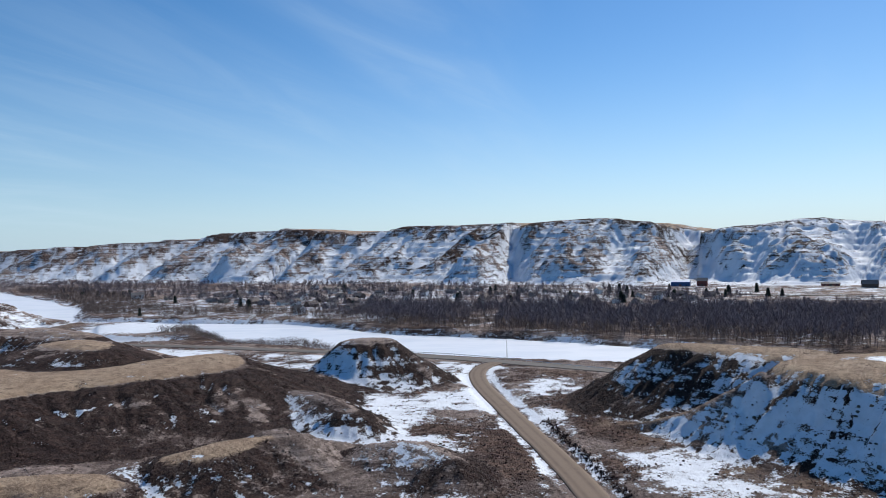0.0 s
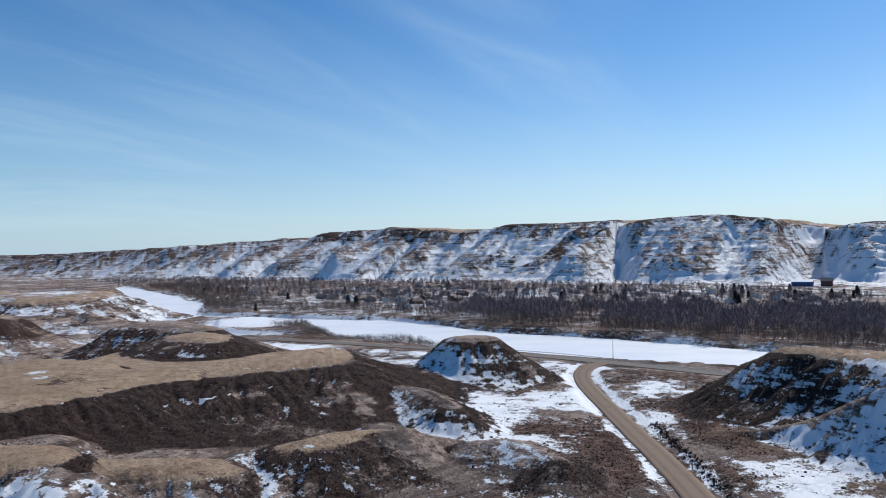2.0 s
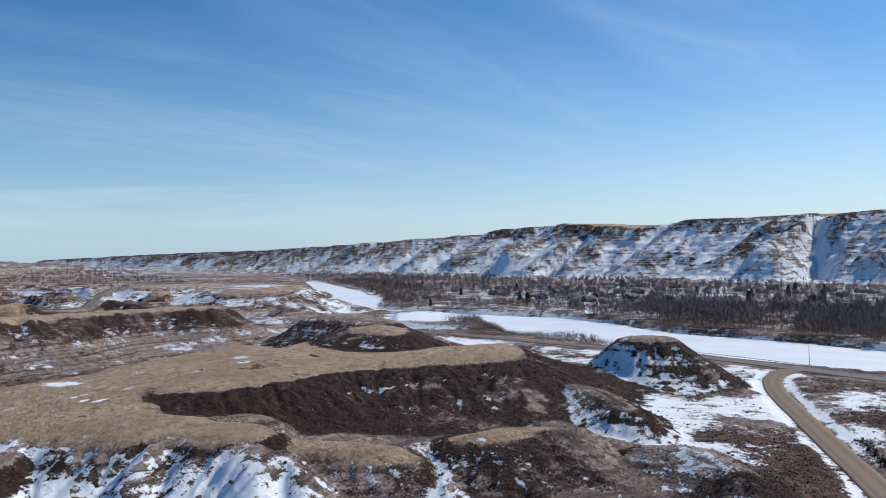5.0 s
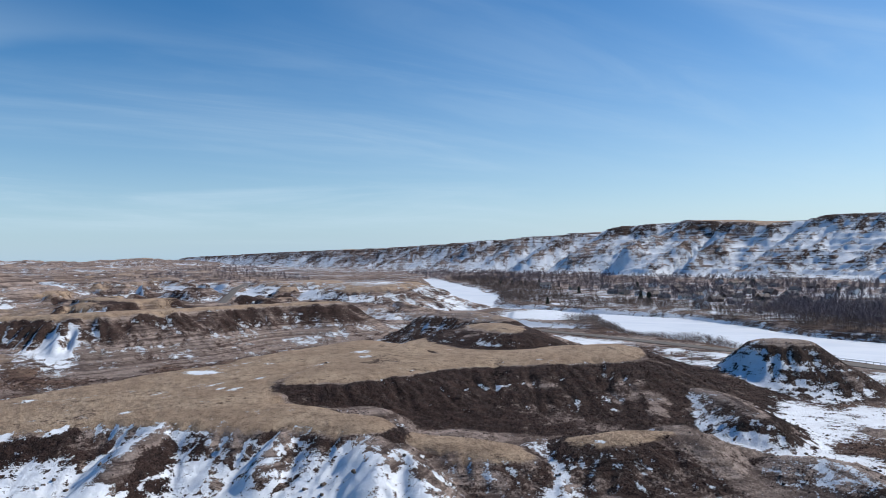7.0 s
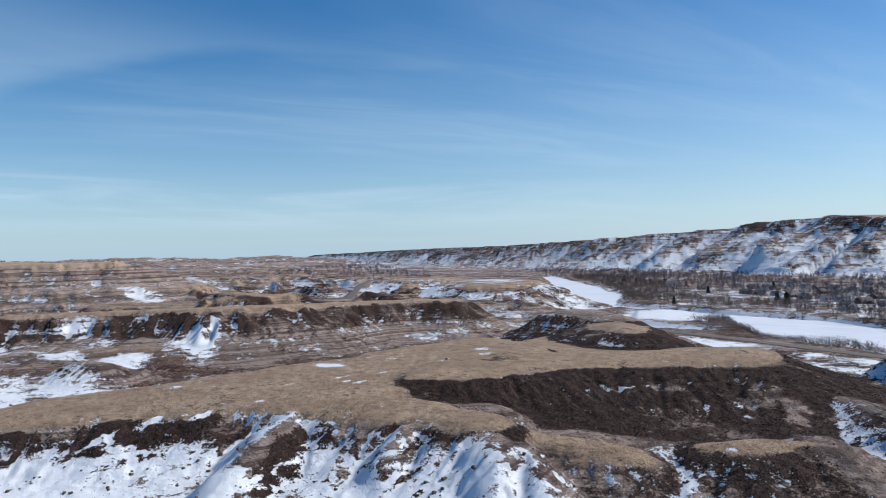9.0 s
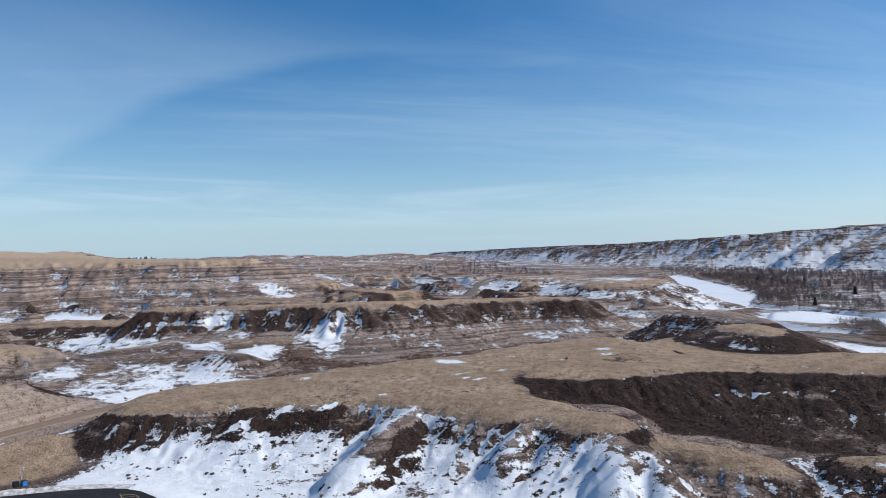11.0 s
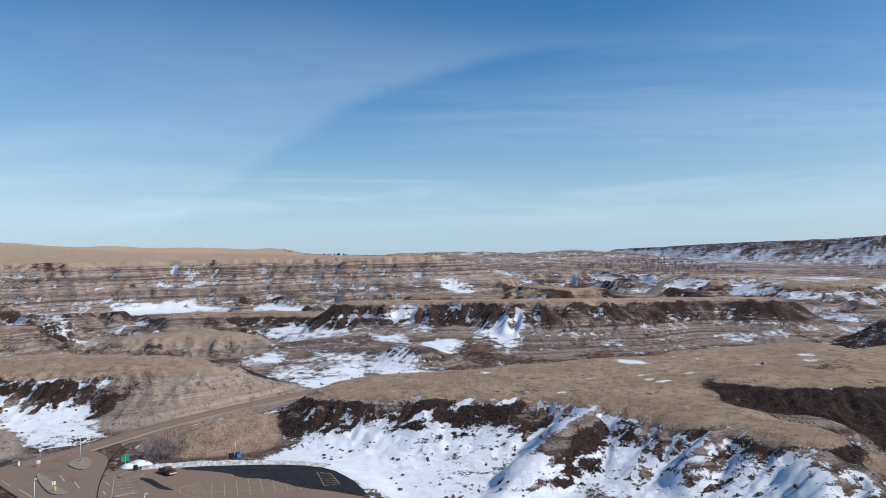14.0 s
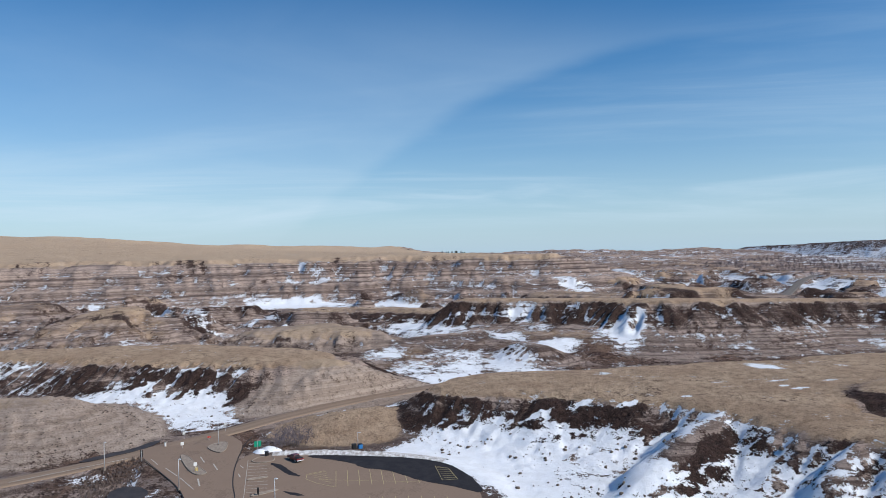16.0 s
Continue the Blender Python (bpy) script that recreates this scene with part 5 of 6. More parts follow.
def house(wall_mat, roof_mat, long, deep, eaves, ridge, label, seed, snow=False):
    """A gabled house: walls, roof with overhang, chimney, windows and door."""
    r = random.Random(seed)
    t = thing("house", label, "house", "houses of the town")
    a, b = long / 2, deep / 2
    part("wall", Shape().prism([(-b, -0.6), (b, -0.6), (b, eaves), (0, ridge - 0.12), (-b, eaves)], -a, a).mesh("wall", wall_mat), t)
    o, k = 0.5, (ridge - eaves) / b
    roof = part("roof", Shape().prism([(-b - o, eaves - k * o), (0, ridge), (b + o, eaves - k * o), (b + o, eaves - k * o + 0.22), (0, ridge + 0.25), (-b - o, eaves - k * o + 0.22)], -a - o, a + o).mesh("roof", roof_mat), t)
    if snow:
        part("snow_cover", Shape().prism([(0.3, ridge + 0.10), (b + 0.2, eaves - k * 0.2 + 0.20), (b + 0.2, eaves - k * 0.2 + 0.38), (0.3, ridge + 0.3)], -a, a * 0.7).mesh("snow_cover", SNOW), roof, "white snow on the roof")
    part("chimney", Shape().box(a * 0.4, a * 0.4 + 0.8, -0.4, 0.4, ridge - 1.2, ridge + 1.0).mesh("chimney", SLATE), roof)
    n = max(2, int(long / 3.2))
    pane = Shape().box(-0.62, 0.62, -0.04, 0.06, -0.6, 0.6).mesh("pane", PANE)
    frame_mesh = Shape().box(-0.75, 0.75, -0.03, 0.03, -0.74, -0.6).box(-0.75, 0.75, -0.03, 0.03, 0.6, 0.74).box(-0.75, -0.62, -0.03, 0.03, -0.6, 0.6).box(0.62, 0.75, -0.03, 0.03, -0.6, 0.6).mesh("window", CHALK)
    for side in (-1, 1):
        for i in range(n):
            x = -a + long * (i + 0.5) / n
            if side < 0 and i == n // 2:
                d = part("door", Shape().box(x - 0.5, x + 0.5, -b - 0.08, -b + 0.02, 0.1, 2.15, 0.02).mesh("door", UMBER), t)
                part("handle", Shape().box(x + 0.3, x + 0.38, -b - 0.14, -b - 0.08, 1.05, 1.15).mesh("handle", STEEL), d)
                continue
            for level in ((1.6,) if eaves < 4 else (1.6, 4.3)):
                w = part("window", frame_mesh, t)
                w.matrix_basis = pose(x, side * (b + 0.02), level)
                g = part("pane", pane, w)
                g.matrix_basis = pose(0, 0, 0)
    return t


def town():
    kinds = [house(WHITE, SHINGLE, 12, 8, 3.0, 5.4, "white-sided bungalow with a dark shingle roof and bare yard", 1), house(GREY, SHINGLE, 13, 8.5, 3.0, 5.6, "grey house with a snow-streaked shingle roof", 2, True),
             house(BEIGE, SLATE, 11, 9, 3.0, 5.8, "beige house with a brown shingle roof", 3), house(UMBER, SLATE, 14, 9, 3.2, 6.2, "brown timber house with a snowy roof", 4, True),
             house(WHITE, SLATE, 10, 8, 5.6, 8.2, "two-storey white house with a brown roof", 5)]
    r = random.Random(12)
    along = Vector((0.79, -0.62))
    across = Vector((0.62, 0.79))
    spots = [(-140, 676, 4), (2.6, 752, 3), (-6, 640, 0), (33, 930, 1)]
    for row in range(6):
        for k in range(-15, 13):
            p = Vector((-60, 700)) + along * (k * 27 + r.uniform(-5, 5)) + across * (row * 62 + r.uniform(-6, 6))
            if r.random() < 0.62 and p.y > 660 + 0.0 * p.x and p.x < 330 and p.x > -430 + row * 10:
                spots.append((p.x, p.y, r.randrange(5)))
    used = set()
    for x, y, k in spots:
        m = pose(x, y, float(ground_z(x, y)[0]) + 0.1, 0, 0, -38 + r.choice((0, 90)) + r.uniform(-6, 6))
        if k in used:
            copy_thing(kinds[k], m)
        else:
            kinds[k].matrix_basis = m
            used.add(k)
    h = house(WHITE, SHINGLE, 16, 9, 6.0, 9.0, "large white building at the river's bend", 21)
    stand(h, -420, 960, 30)
    for x, y, mat, roof, label, long, deep, e, g in ((345, 1018, BLUE, SNOW, "long blue shed below the snowy valley rim", 26, 14, 7, 9.5), (374, 1012, BARN, SHINGLE, "dull red barn below the snowy valley rim", 14, 12, 8, 12),
                                                     (553, 908, UMBER, SHINGLE, "dark farmhouse with a pitched roof by the woods", 18, 12, 5, 10), (528, 955, BARN, SLATE, "low reddish farm shed in the snow", 22, 9, 3.4, 5)):
        t = thing("farm_building", label, "building")
        a, b = long / 2, deep / 2
        part("wall", Shape().prism([(-b, -1), (b, -1), (b, e), (0, g - 0.1), (-b, e)], -a, a).mesh("wall", mat), t)
        part("roof", Shape().prism([(-b - 0.6, e - 0.3), (0, g), (b + 0.6, e - 0.3), (b + 0.6, e - 0.05), (0, g + 0.3), (-b - 0.6, e - 0.05)], -a - 0.6, a + 0.6).mesh("roof", roof), t)
        part("door", Shape().box(-1.8, 1.8, -b - 0.1, -b + 0.05, 0, 3.4, 0.04).mesh("door", UMBER), t)
        for x0 in (-a * 0.65, a * 0.65):
            part("window", Shape().box(x0 - 0.9, x0 + 0.9, -b - 0.06, -b + 0.03, 1.6, 2.8).mesh("window", PANE), t)
        stand(t, x, y, -25, sink=0.6)


# ---- along the highway ----
def guard_rail():
    p = smooth_line([(-60, 419, 1), (-16, 400, 1), (4.5, 390, 1), (30.7, 372, 1), (56.3, 349, 1), (80, 331, 1)], 3.2)
    t = thing("guard_rail", "low white guard rail on posts along the highway", "guard rail")
    post = Shape().box(-0.11, 0.11, -0.11, 0.11, -0.5, 0.78, 0.02).mesh("post", CHALK)
    for x, y, z in p:
        o = part("post", post, t)
        o.matrix_basis = pose(x, y, z - 0.1, 0, 0, -30)
    s = Shape()
    for a, b in zip(p, p[1:]):
        s.stick((a[0], a[1], 1.52), (b[0], b[1], 1.52), 0.13, 0.13, 4, True)
    part("rail", s.mesh("rail", CHALK), t)


def utility_pole(x, y, high, label):
    t = thing("utility_pole", label, "pole", "poles along the highway")
    part("pole", Shape().stick((0, 0, -1), (0, 0, high), 0.16, 0.11, 8, True).mesh("pole", TIMBER), t)
    part("cap", Shape().stick((0, 0, high), (0, 0, high + 0.12), 0.14, 0.05, 8, True).mesh("cap", STEEL), t)
    stand(t, x, y, 30)


def wire_fence():
    t = thing("fence", "row of dark wooden fence posts below the hill", "fence")
    post = Shape().stick((0, 0, -0.4), (0, 0, 1.2), 0.09, 0.08, 6, True).mesh("post", TIMBER)
    pts = [(35.0 + 1.5 * k, 257.6 + 0.65 * k) for k in range(7)]
    tops = []
    for x, y in pts:
        o = part("post", post, t)
        z = float(ground_z(x, y)[0])
        o.matrix_basis = pose(x, y, z)
        tops.append((x, y, z))
    for h in (0.5, 1.0):
        s = Shape()
        for a, b in zip(tops, tops[1:]):
            s.stick((a[0], a[1], a[2] + h), (b[0], b[1], b[2] + h), 0.02, 0.02, 3)
        part("wire", s.mesh("wire", STEEL), t)


def plateau_grove():
    r = random.Random(3)
    for k in range(9):
        b = spruce(70 + k, 1.0) if k == 0 else copy_thing(first, Matrix())
        if k == 0:
            first = b
            tagged(first, "dark spruce of a small grove on the prairie horizon", group="spruces of the prairie grove")
        x, y = -1560 + r.uniform(-12, 12), 430 + (k - 4) * 7 + r.uniform(-3, 3)
        h = r.uniform(4, 7)
        b.matrix_basis = Matrix.LocRotScale((x, y, float(ground_z(x, y)[0]) - 0.3), Euler((0, 0, k)), (h * 1.3, h * 1.3, h))


spruces()
town()
guard_rail()
utility_pole(33.5, 378, 9.5, "slim wooden pole beside the highway guard rail")
utility_pole(-103, 474, 7.5, "slim wooden pole among the shrubs of the river bank")
wire_fence()
plateau_grove()
far_road = ribbon("road", [(180, 985, 1.6), (286, 905, 1.6), (346, 838, 1.6), (470, 752, 1.6), (620, 640, 1.6)], 4.0, ASPHALT, 0.4)
tagged(far_road, "far paved road behind the woods", "road", kind="structure")


# ---- the car park and its junction ----
LOT_Z = 3.0
PAVING = make_road("car_park_asphalt", (0.172, 0.116, 0.083), (0.218, 0.152, 0.110), (0.118, 0.080, 0.058), (0.235, 0.168, 0.123))
WET = make_plain("wet_asphalt", (0.018, 0.017, 0.020), (0.034, 0.031, 0.033), 0.5, 0.75, spec=0.12)
WATER = make_plain("meltwater", (0.030, 0.024, 0.022), (0.062, 0.048, 0.042), 0.4, 0.5, spec=0.15)
YELLOW_LINE = make_plain("faded_yellow_paint", (0.34, 0.27, 0.13), (0.44, 0.37, 0.20), 1.6, 0.8)
WHITE_LINE = make_plain("faded_white_paint", (0.34, 0.31, 0.27), (0.50, 0.47, 0.43), 1.6, 0.8)
CONCRETE = make_plain("kerb_concrete", (0.215, 0.170, 0.135), (0.30, 0.25, 0.205), 1.2, 0.9)
SEAL = make_plain("black_tar_seal", (0.014, 0.011, 0.010), (0.03, 0.024, 0.021), 1.5, 0.6)
RED = make_plain("dark_red_paint", (0.085, 0.012, 0.014), (0.12, 0.016, 0.018), 1.5, 0.3, spec=0.5)
BLACK = make_plain("black_plastic", (0.012, 0.012, 0.013), (0.022, 0.022, 0.024), 2.0, 0.5)
SIGN_GREEN = make_plain("green_sign_face", (0.01, 0.22, 0.13), (0.015, 0.27, 0.16), 1.0, 0.5)
SIGN_RED = make_plain("red_sign_face", (0.42, 0.05, 0.04), (0.5, 0.07, 0.05), 1.0, 0.5)
SIGN_YELLOW = make_plain("yellow_sign_face", (0.75, 0.50, 0.02), (0.82, 0.58, 0.03), 1.0, 0.5)
BIN_BLUE = make_plain("blue_plastic", (0.03, 0.17, 0.42), (0.045, 0.22, 0.5), 1.0, 0.5)
LAMP_RED = make_plain("tail_lamp", (0.35, 0.01, 0.01), (0.45, 0.02, 0.015), 1.0, 0.2)


def paving(name, outline, z, mat, times=2, skirt=0.35):
    o = rounded([tuple(p) for p in outline], times)
    ob = flat_sheet(name, o, z, mat, skirt)
    return ob


tagged(paving("pavement", LOT, LOT_Z, PAVING), "brown asphalt car park with faded stall lines", "car park", kind="structure")
tagged(paving("road", [(-232, -16), (-219, -6.5), (-205, -6.8), (-190, -8.2), (-176, -8.2), (-166, -7), (-120, -9), (-112, -18), (-150, -18), (-170, -17.8), (-185, -23), (-196, -28), (-207, -33), (-216, -36)], LOT_Z - 0.01, PAVING),
       "brown asphalt entry road fanning out at the junction", "road", kind="structure")


def line(points, width, z, name, mat, parent):
    s = Shape()
    for a, b in zip(points, points[1:]):
        d = Vector((b[0] - a[0], b[1] - a[1])).normalized() * width / 2
        i = len(s.v)
        s.v += [(a[0] - d.y, a[1] + d.x, z), (a[0] + d.y, a[1] - d.x, z), (b[0] + d.y, b[1] - d.x, z), (b[0] - d.y, b[1] + d.x, z)]
        s.v += [(p[0], p[1], z - 0.03) for p in s.v[i:i + 4]]
        s.f += [(i, i + 1, i + 2, i + 3), (i, i + 4, i + 5, i + 1), (i + 1, i + 5, i + 6, i + 2), (i + 2, i + 6, i + 7, i + 3), (i + 3, i + 7, i + 4, i)]
    return part(name, s.mesh(name, mat), parent)


def stall_marks():
    z = LOT_Z + 0.012
    t = thing("stall_marking", "row of faded yellow stall lines with a hatched end", "road marking")
    for k in range(8):
        line([(-179.9 + 0.55 * k, 17.2 + 2.78 * k), (-167.3 + 0.45 * k, 15.9 + 2.8 * k)], 0.13, z, "line", YELLOW_LINE, t)
    line([(-174, 12.5), (-164.6, 36)], 0.10, z, "line", YELLOW_LINE, t)
    line([(-180.6, 14.4), (-179.2, 9.9), (-175.5, 9.4), (-171.6, 11.6), (-167.4, 15.7)], 0.13, z, "line", YELLOW_LINE, t)
    for k in range(7):
        line([(-180 + 1.6 * k, 14.6 + 0.15 * k), (-178.6 + 1.35 * k, 10.0 + 0.75 * k)], 0.11, z, "line", YELLOW_LINE, t)
    line([(-175.8, 42.2), (-172.4, 45), (-164, 44.9), (-164.4, 41.2), (-175.8, 42.2)], 0.13, z + 0.02, "line", YELLOW_LINE, t)
    for k in range(6):
        line([(-174.5 + 1.7 * k, 42.1), (-173.2 + 1.6 * k, 44.9)], 0.11, z + 0.02, "line", YELLOW_LINE, t)
    t = thing("stall_marking", "faded yellow lines of a second stall row", "road marking")
    for k in range(7):
        line([(-158.5 + 0.8 * k, 22.7 + 2.8 * k), (-148 + 0.8 * k, 20.7 + 2.8 * k)], 0.13, z, "line", YELLOW_LINE, t)
    t = thing("stall_marking", "white stall lines beside the entry kerb", "road marking")
    for k in range(10):
        line([(-193 + 2.6 * k, -4.6), (-192.4 + 2.6 * k, 0.2)], 0.11, z, "line", WHITE_LINE, t)
    line([(-196.5, -4.7), (-166, -5.1)], 0.13, z, "line", WHITE_LINE, t)
    t = thing("road_marking", "worn white arrows and edge lines on the entry road", "road marking")
    for a, b, w in (((-206, -30.5), (-200, -28), 0.2), ((-196, -25.5), (-188, -21.8), 0.25), ((-204, -17.5), (-198, -16), 0.3), ((-196, -13.6), (-190, -12.2), 0.3), ((-184, -16.5), (-178, -15.6), 0.35), ((-186, -20.8), (-176, -16.8), 0.2),
                    ((-192, -6.6), (-189.5, -5.7), 0.25), ((-185, -6.9), (-182, -6.3), 0.25)):
        line([a, b], w, z, "line", WHITE_LINE, t)
    t = thing("road_marking", "white edge line along the park road", "road marking")
    line([(-196, -62), (-205.5, -43.5), (-209, -37)], 0.25, z - 0.1, "line", WHITE_LINE, t)
    t = thing("tar_seam", "curved black tar seam along the entry road's edge", "seam")
    line(smooth_line([(-222, -4, 0), (-213, -6.0, 0), (-205, -6.9, 0), (-190, -8.1, 0), (-176, -8.0, 0), (-166, -6.8, 0), (-150, -8, 0)], 2.0)[:, :2].tolist(), 0.28, z, "strip", SEAL, t)
    t = thing("tar_seam", "dark tar seam along the entry road's other edge", "seam")
    line(smooth_line([(-208, -33, 0), (-200, -29.6, 0), (-190, -25.2, 0), (-178, -20.2, 0), (-166, -17.4, 0)], 2.0)[:, :2].tolist(), 0.2, z, "strip", SEAL, t)


def kerbed_island(outline, label, fill=CONCRETE):
    t = thing("traffic_island", label, "traffic island")
    o = rounded(outline, 2)
    body = flat_sheet("body", o, LOT_Z + 0.15, fill, 0.4)
    body.parent = t
    s = Shape()
    for a, b in zip(o, o[1:] + o[:1]):
        s.stick((a[0], a[1], LOT_Z + 0.1), (b[0], b[1], LOT_Z + 0.1), 0.16, 0.16, 6)
    part("kerb", s.mesh("kerb", CONCRETE, True), t)
    return t


def puddle(name, outline, label, mat, z, times=2):
    o = rounded(outline, times)
    r = random.Random(len(label))
    o = [(x + r.uniform(-0.25, 0.25), y + r.uniform(-0.25, 0.25)) for x, y in o]
    ob = flat_sheet(name, o, z, mat, 0.05)
    return tagged(ob, label, "puddle")


def light_pole(x, y, high, label):
    t = thing("street_lamp", label, "street lamp", "lamps of the car park")
    part("base", Shape().stick((0, 0, -0.3), (0, 0, 0.5), 0.3, 0.3, 10, True).mesh("base", CONCRETE), t)
    part("pole", Shape().stick((0, 0, 0.5), (0, 0, high), 0.10, 0.07, 8, True).mesh("pole", STEEL, True), t)
    part("arm", Shape().stick((0, 0, high - 0.1), (0, 0.7, high + 0.02), 0.045, 0.04, 6, True).mesh("arm", STEEL), t)
    head = part("lamp_head", Shape().box(-0.22, 0.22, 0.45, 1.15, high - 0.02, high + 0.16, 0.05).mesh("lamp_head", STEEL), t)
    part("lens", Shape().box(-0.16, 0.16, 0.55, 1.05, high - 0.06, high - 0.02).mesh("lens", CHALK), head)
    t.matrix_basis = pose(x, y, max(float(ground_z(x, y)[0]), LOT_Z - 0.1), 0, 0, -60)


def sign_post(x, y, high, face, size, label, bars=(), turn=-75):
    """A sign on a steel post that faces the camera's hill; its writing stands as plain bars."""
    t = thing("road_sign", label, "sign", "signs of the junction")
    part("post", Shape().stick((0, 0, -0.4), (0, 0, high), 0.045, 0.045, 6, True).mesh("post", STEEL), t)
    w, h = size
    plate = part("plate", Shape().box(-w / 2, w / 2, -0.09, -0.06, high - h, high, 0.008).mesh("plate", face), t)
    for x0, x1, z0, z1, mat in bars:
        part("bar", Shape().box(x0 * w, x1 * w, -0.10, -0.088, high - h + z0 * h, high - h + z1 * h).mesh("bar", mat), plate)
    t.matrix_basis = pose(x, y, max(float(ground_z(x, y)[0]), LOT_Z - 0.1), 0, 0, turn)
    return t


def pickup(x, y, turn):
    """A dark red pickup with a black cargo cover."""
    t = thing("pickup_truck", "dark red pickup truck parked beside the snow bank", "car")
    prof = [(-2.75, 0.55), (2.7, 0.5), (2.78, 0.75), (2.7, 1.08), (1.5, 1.15), (0.75, 1.72), (-0.75, 1.74), (-0.95, 1.16), (-2.72, 1.14), (-2.8, 0.8)]
    s = Shape()
    i = 0
    for yy, k in ((-0.98, 0.94), (-0.9, 1.0), (0.9, 1.0), (0.98, 0.94)):
        s.v += [(px, yy if pz < 1.2 else yy * 0.82, 0.55 + (pz - 0.55) * k) for px, pz in prof]
    n = len(prof)
    for r in range(3):
        s.f += [(r * n + k, r * n + (k + 1) % n, (r + 1) * n + (k + 1) % n, (r + 1) * n + k) for k in range(n)]
    s.f += [tuple(range(n - 1, -1, -1)), tuple(range(3 * n, 4 * n))]
    body = part("body", s.mesh("body", RED), t)
    part("cargo_cover", Shape().box(-2.66, -1.0, -0.84, 0.84, 1.13, 1.24, 0.03).mesh("cargo_cover", BLACK), body, "black cargo cover")
    part("windscreen", Shape().prism([(-0.70, 1.22), (0.70, 1.22), (0.62, 1.66), (-0.62, 1.66)], -0.02, 0.02).mesh("windscreen", PANE), body).matrix_basis = pose(1.12 - 0.0, 0, -0.34, 0, -52, 0) @ pose(-0.55, 0, 0.35)
    part("rear_window", Shape().box(-0.93, -0.84, -0.66, 0.66, 1.26, 1.62).mesh("rear_window", PANE), body)
    for side in (-1, 1):
        part("side_window", Shape().box(-0.7, 0.75, side * 0.80 - 0.03, side * 0.80 + 0.03, 1.28, 1.62, 0.01).mesh("side_window", PANE), body)
        part("tail_lamp", Shape().box(-2.83, -2.74, side * 0.86 - 0.09, side * 0.86 + 0.09, 0.78, 1.08, 0.02).mesh("tail_lamp", LAMP_RED), body)
        part("headlight", Shape().box(2.66, 2.76, side * 0.78 - 0.16, side * 0.78 + 0.16, 0.82, 1.02, 0.02).mesh("headlight", CHALK), body)
        part("mirror", Shape().box(0.85, 1.05, side * 1.08 - 0.10, side * 1.08 + 0.10, 1.18, 1.40, 0.02).mesh("mirror", BLACK), body)
    part("rear_bumper", Shape().box(-2.98, -2.76, -0.92, 0.92, 0.48, 0.70, 0.03).mesh("rear_bumper", STEEL), t)
    part("front_bumper", Shape().box(2.70, 2.92, -0.92, 0.92, 0.45, 0.72, 0.03).mesh("front_bumper", STEEL), t)
    part("number_plate", Shape().box(-2.995, -2.975, -0.16, 0.16, 0.52, 0.66).mesh("number_plate", CHALK), t)
    for wx in (-1.75, 1.8):
        for side in (-1, 1):
            w = part("wheel", Shape().stick((wx, side * 0.70, 0.40), (wx, side * 0.98, 0.40), 0.40, 0.40, 16, True).mesh("wheel", BLACK), t)
            part("rim", Shape().stick((wx, side * 0.97, 0.40), (wx, side * 1.0, 0.40), 0.24, 0.22, 10, True).mesh("rim", STEEL), w)
    t.matrix_basis = pose(x, y, LOT_Z, 0, 0, turn)


def snow_bank():
    """The ploughed heap along the lot's far edge: a lumpy ridge."""
    p = smooth_line([(-200.5, 2, 0), (-198.2, 10, 0), (-195.5, 19, 0), (-191, 29, 0), (-187, 38, 0), (-180, 46, 0)], 0.7)
    d = np.gradient(p[:, :2], axis=0)
    d /= np.linalg.norm(d, axis=1, keepdims=True)
    s, cols = Shape(), np.linspace(-1, 1, 11)
    size = (1.0 + 0.4 * fbm(p[:, 0], p[:, 1], 7, 3)) * np.interp(np.arange(len(p)), [0, 6, 0.55 * len(p), len(p) - 1], [0.5, 1, 0.9, 0.1])
    for i in range(len(p)):
        for c in cols:
            u, v = p[i, 0] - d[i, 1] * c * 2.0, p[i, 1] + d[i, 0] * c * 2.0
            h = (1 - abs(c) ** 1.7) * size[i] + 0.30 * float(fbm(np.array([u]), np.array([v]), 1.5, 3)[0]) * (1 - abs(c))
            s.v.append((u, v, LOT_Z - 0.3 + max(h + 0.25, 0) if abs(c) < 1 else LOT_Z - 0.5))
    n = len(cols)
    s.f = [(i * n + j, i * n + j + 1, (i + 1) * n + j + 1, (i + 1) * n + j) for i in range(len(p) - 1) for j in range(n - 1)]
    me = s.mesh("snow_bank", DIRTY, True)
    tagged(new("snow_bank", me), "dirty ploughed snow bank along the car park's edge", "snow bank")


def heap(x, y, r, h, label, mat=SNOW):
    s = Shape()
    for k in range(7):
        for j in range(16):
            a = 6.283 * j / 16
            q = r * (1 - k / 7) * (1 + 0.25 * noise.noise(Vector((math.cos(a) * 1.3, math.sin(a) * 1.3, x + k * 0.3))))
            s.v.append((math.cos(a) * q * 1.3, math.sin(a) * q, h * math.sin(1.57 * k / 7) - 0.3))
    s.v.append((0, 0, h - 0.3))
    s.f = [(k * 16 + j, k * 16 + (j + 1) % 16, (k + 1) * 16 + (j + 1) % 16, (k + 1) * 16 + j) for k in range(6) for j in range(16)] + [(96 + j, 96 + (j + 1) % 16, 112) for j in range(16)]
    ob = tagged(new("snow_heap", s.mesh("snow_heap", mat, True)), label, "snow heap")
    stand(ob, x, y, 20)


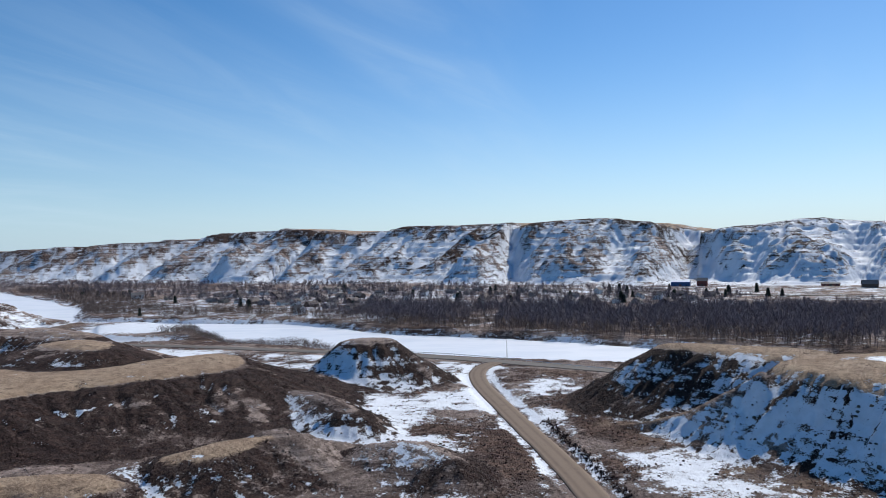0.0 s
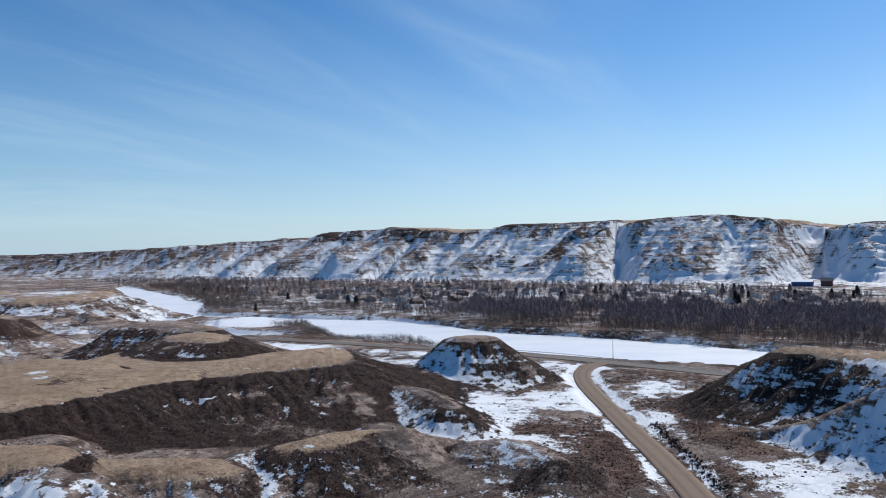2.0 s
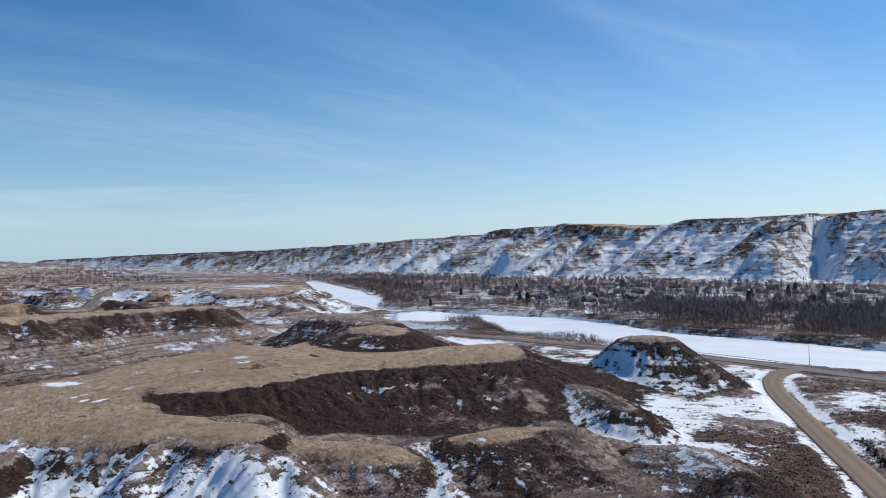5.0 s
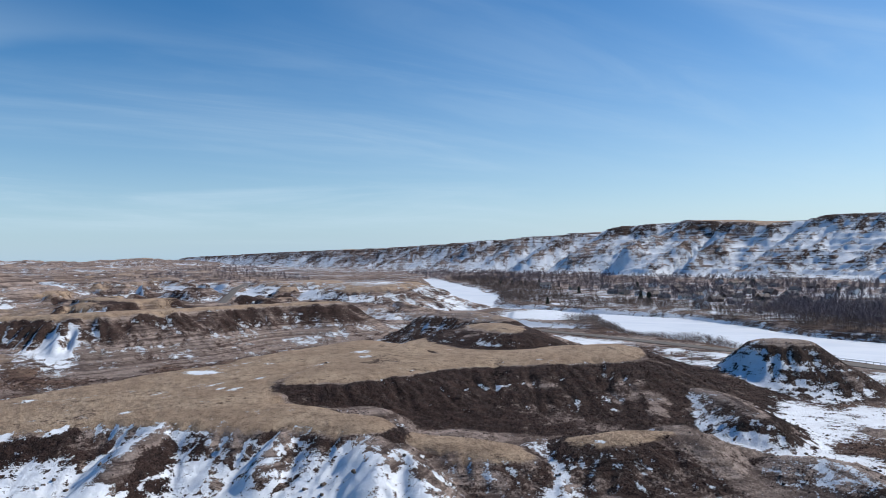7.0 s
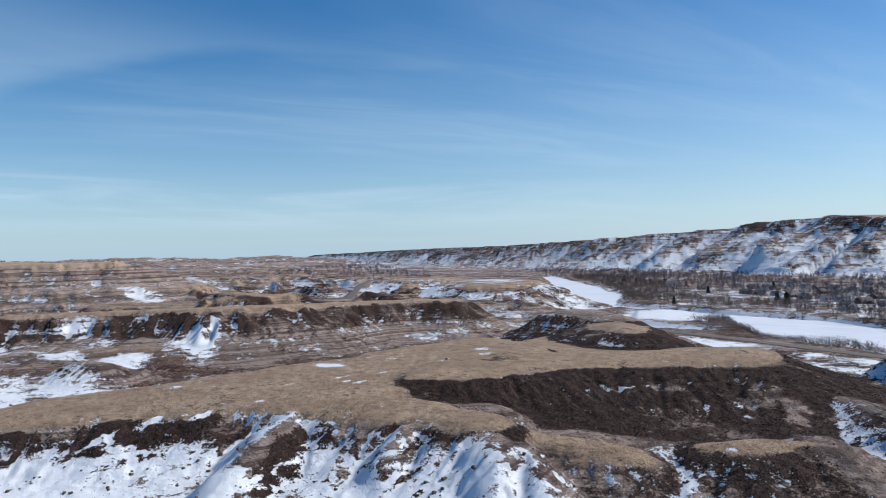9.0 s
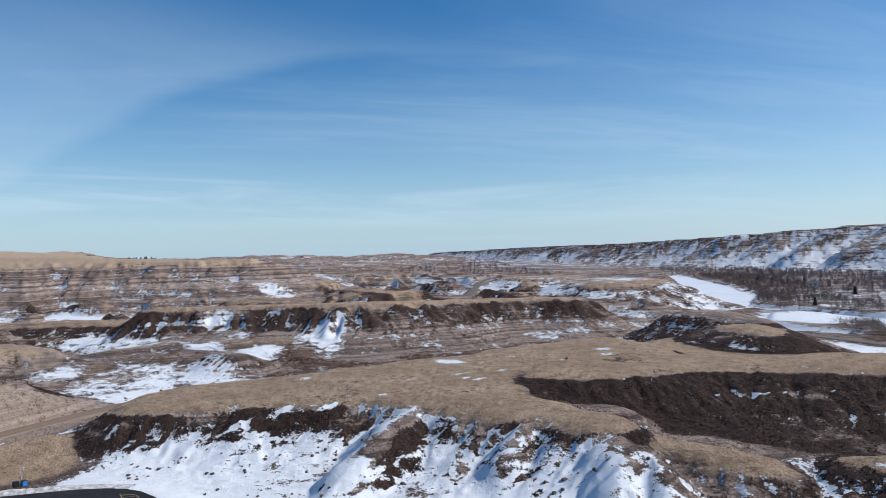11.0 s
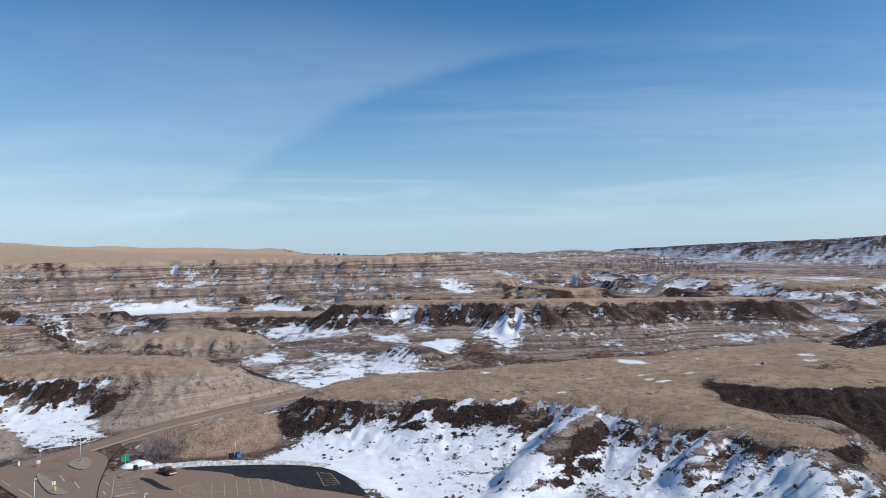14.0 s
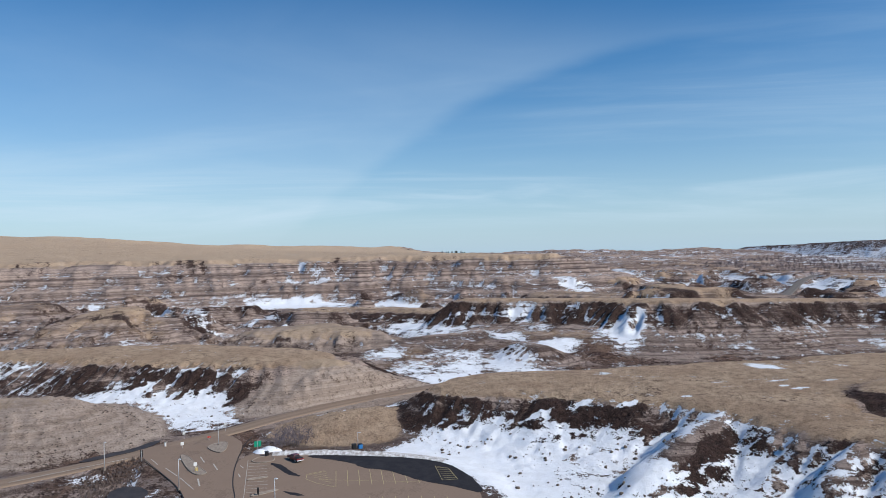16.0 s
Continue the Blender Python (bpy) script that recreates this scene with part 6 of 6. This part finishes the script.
def litter_bin(x, y, mat, label, w=0.9, h=1.3):
    t = thing("bin", label, "bin")
    part("body", Shape().box(-w / 2, w / 2, -w / 2, w / 2, 0, h, 0.06).mesh("body", mat), t)
    part("lid", Shape().box(-w / 2 - 0.04, w / 2 + 0.04, -w / 2 - 0.04, w / 2 + 0.04, h, h + 0.14, 0.04).mesh("lid", BLACK), t)
    t.matrix_basis = pose(x, y, max(float(ground_z(x, y)[0]), LOT_Z - 0.05), 0, 0, 15)


stall_marks()
kerbed_island([(-207.5, -23.5), (-206.5, -21), (-192.5, -16.6), (-187.5, -14.2), (-186.4, -16.6), (-191, -19.4)], "long teardrop concrete island between the entry lanes")
kerbed_island([(-214.8, -17), (-219.5, -10.5), (-205.3, -11.2), (-208, -14.5)], "triangular concrete island with a lamp at the junction")
kerbed_island([(-193.6, -4.5), (-192.3, 2.2), (-198, 2), (-198.5, -2)], "kerbed corner island at the head of the car park", PAVING)
kerbed_island([(-178.4, -4.6), (-179.4, 0.4), (-180.6, 0.2), (-179.6, -4.6)], "narrow kerbed divider between stall bays")
kerbed_island([(-166.1, -3.4), (-168.8, 2.8), (-169.8, 2.4), (-167.4, -3.6)], "narrow kerbed divider at the next bay")
puddle("puddle", [(-195.5, 10), (-192, 14), (-186, 21.5), (-180, 24), (-175, 31), (-166, 35.5), (-160, 42), (-151.5, 48), (-160, 49), (-171, 48), (-180, 44), (-186, 36), (-191, 26), (-196, 16)], "dark wet meltwater sheet along the snow bank", WET, LOT_Z + 0.02)
puddle("puddle", [(-192.3, 0.5), (-190, 4), (-184, 5.4), (-178.5, 8.6), (-178, 7.4), (-181.5, 4.4), (-188, 2.6)], "dark wet streak of meltwater across the asphalt", WET, LOT_Z + 0.01)
puddle("puddle", [(-168.4, 3), (-166.5, 6), (-163, 9), (-164.5, 5.5)], "small dark wet streak on the asphalt", WET, LOT_Z + 0.01)
puddle("pond", [(-182, -36), (-184, -32), (-180, -27.5), (-175, -26.5), (-171, -30), (-174, -36)], "dark meltwater pond in the brushy ditch", WATER, 2.86)
puddle("pond", [(-210, -50), (-214, -45), (-220, -36), (-226, -33), (-226, -30), (-219, -32.5), (-213, -40), (-208, -48)], "long dark strip of meltwater beside the park road", WATER, 3.0)
snow_bank()
heap(-208, 1.0, 3.6, 1.7, "heap of old snow under the leafless bushes")
heap(-204.5, -1.5, 2.4, 1.2, "small heap of old snow by the green sign")
light_pole(-214.9, -13.4, 7.2, "tall steel street lamp on the triangular island")
light_pole(-176.7, -20.1, 7.4, "tall steel street lamp at the entry road's edge")
light_pole(-200, -41, 7.2, "tall steel street lamp beside the park road")
light_pole(-199.5, 25.4, 4.4, "short steel lamp behind the snow bank")
light_pole(-155.5, 1.7, 7.2, "steel street lamp inside the car park")
sign_post(-203.6, -2.2, 3.2, SIGN_GREEN, (2.0, 1.6), "green park direction sign with white lettering on two posts", ((-0.35, 0.30, 0.66, 0.80, CHALK), (-0.30, 0.10, 0.36, 0.48, CHALK), (0.16, 0.34, 0.22, 0.50, CHALK)))
sign_post(-190.2, -17.6, 2.5, CHALK, (0.8, 0.9), "black and white arrow sign on the concrete island", ((-0.2, 0.05, 0.3, 0.8, BLACK), (0.05, 0.25, 0.2, 0.4, BLACK)))
sign_post(-190.0, -17.3, 1.3, SIGN_YELLOW, (0.45, 1.0), "yellow and black hazard marker on the concrete island", ((-0.4, 0.4, 0.12, 0.28, BLACK), (-0.4, 0.4, 0.45, 0.6, BLACK), (-0.4, 0.4, 0.78, 0.9, BLACK)))
sign_post(-214.5, -23.3, 1.9, CHALK, (0.9, 0.9), "white and red no-entry sign at the junction", ((-0.4, 0.4, 0.62, 0.9, SIGN_RED), (-0.3, 0.1, 0.2, 0.45, SIGN_RED)))
sign_post(-226, -24, 2.2, CHALK, (0.8, 0.9), "pale sign with red marks across the park road", ((-0.3, 0.3, 0.4, 0.7, SIGN_RED),))
sign_post(-222, -16.5, 1.2, SIGN_RED, (0.9, 0.5), "low red sign by the park road", ((-0.3, 0.3, 0.4, 0.6, CHALK),))
sign_post(-231.6, -12.3, 2.6, CHALK, (0.7, 0.8), "white sign on a dark post by the road bend")
sign_post(-205.5, -32.8, 2.9, BLACK, (0.6, 2.0), "dark narrow notice board by the entry road", ((-0.3, 0.3, 0.7, 0.85, GREY),))
litter_bin(-218.6, -28.4, CHALK, "pale squat marker post beside the road", 0.5, 1.2)
litter_bin(-198.6, 0.2, BLACK, "black waste bin dusted with snow on the corner island")
litter_bin(-198.4, 25.9, BIN_BLUE, "bright blue bin behind the snow bank", 1.1, 1.2)
litter_bin(-198.8, 24.2, BLACK, "black bin beside the blue one", 1.1, 1.2)
litter_bin(-166.9, -1.9, BLACK, "dark narrow post bin at the stall row", 0.4, 1.7)
pickup(-192.2, 7.6, 205)
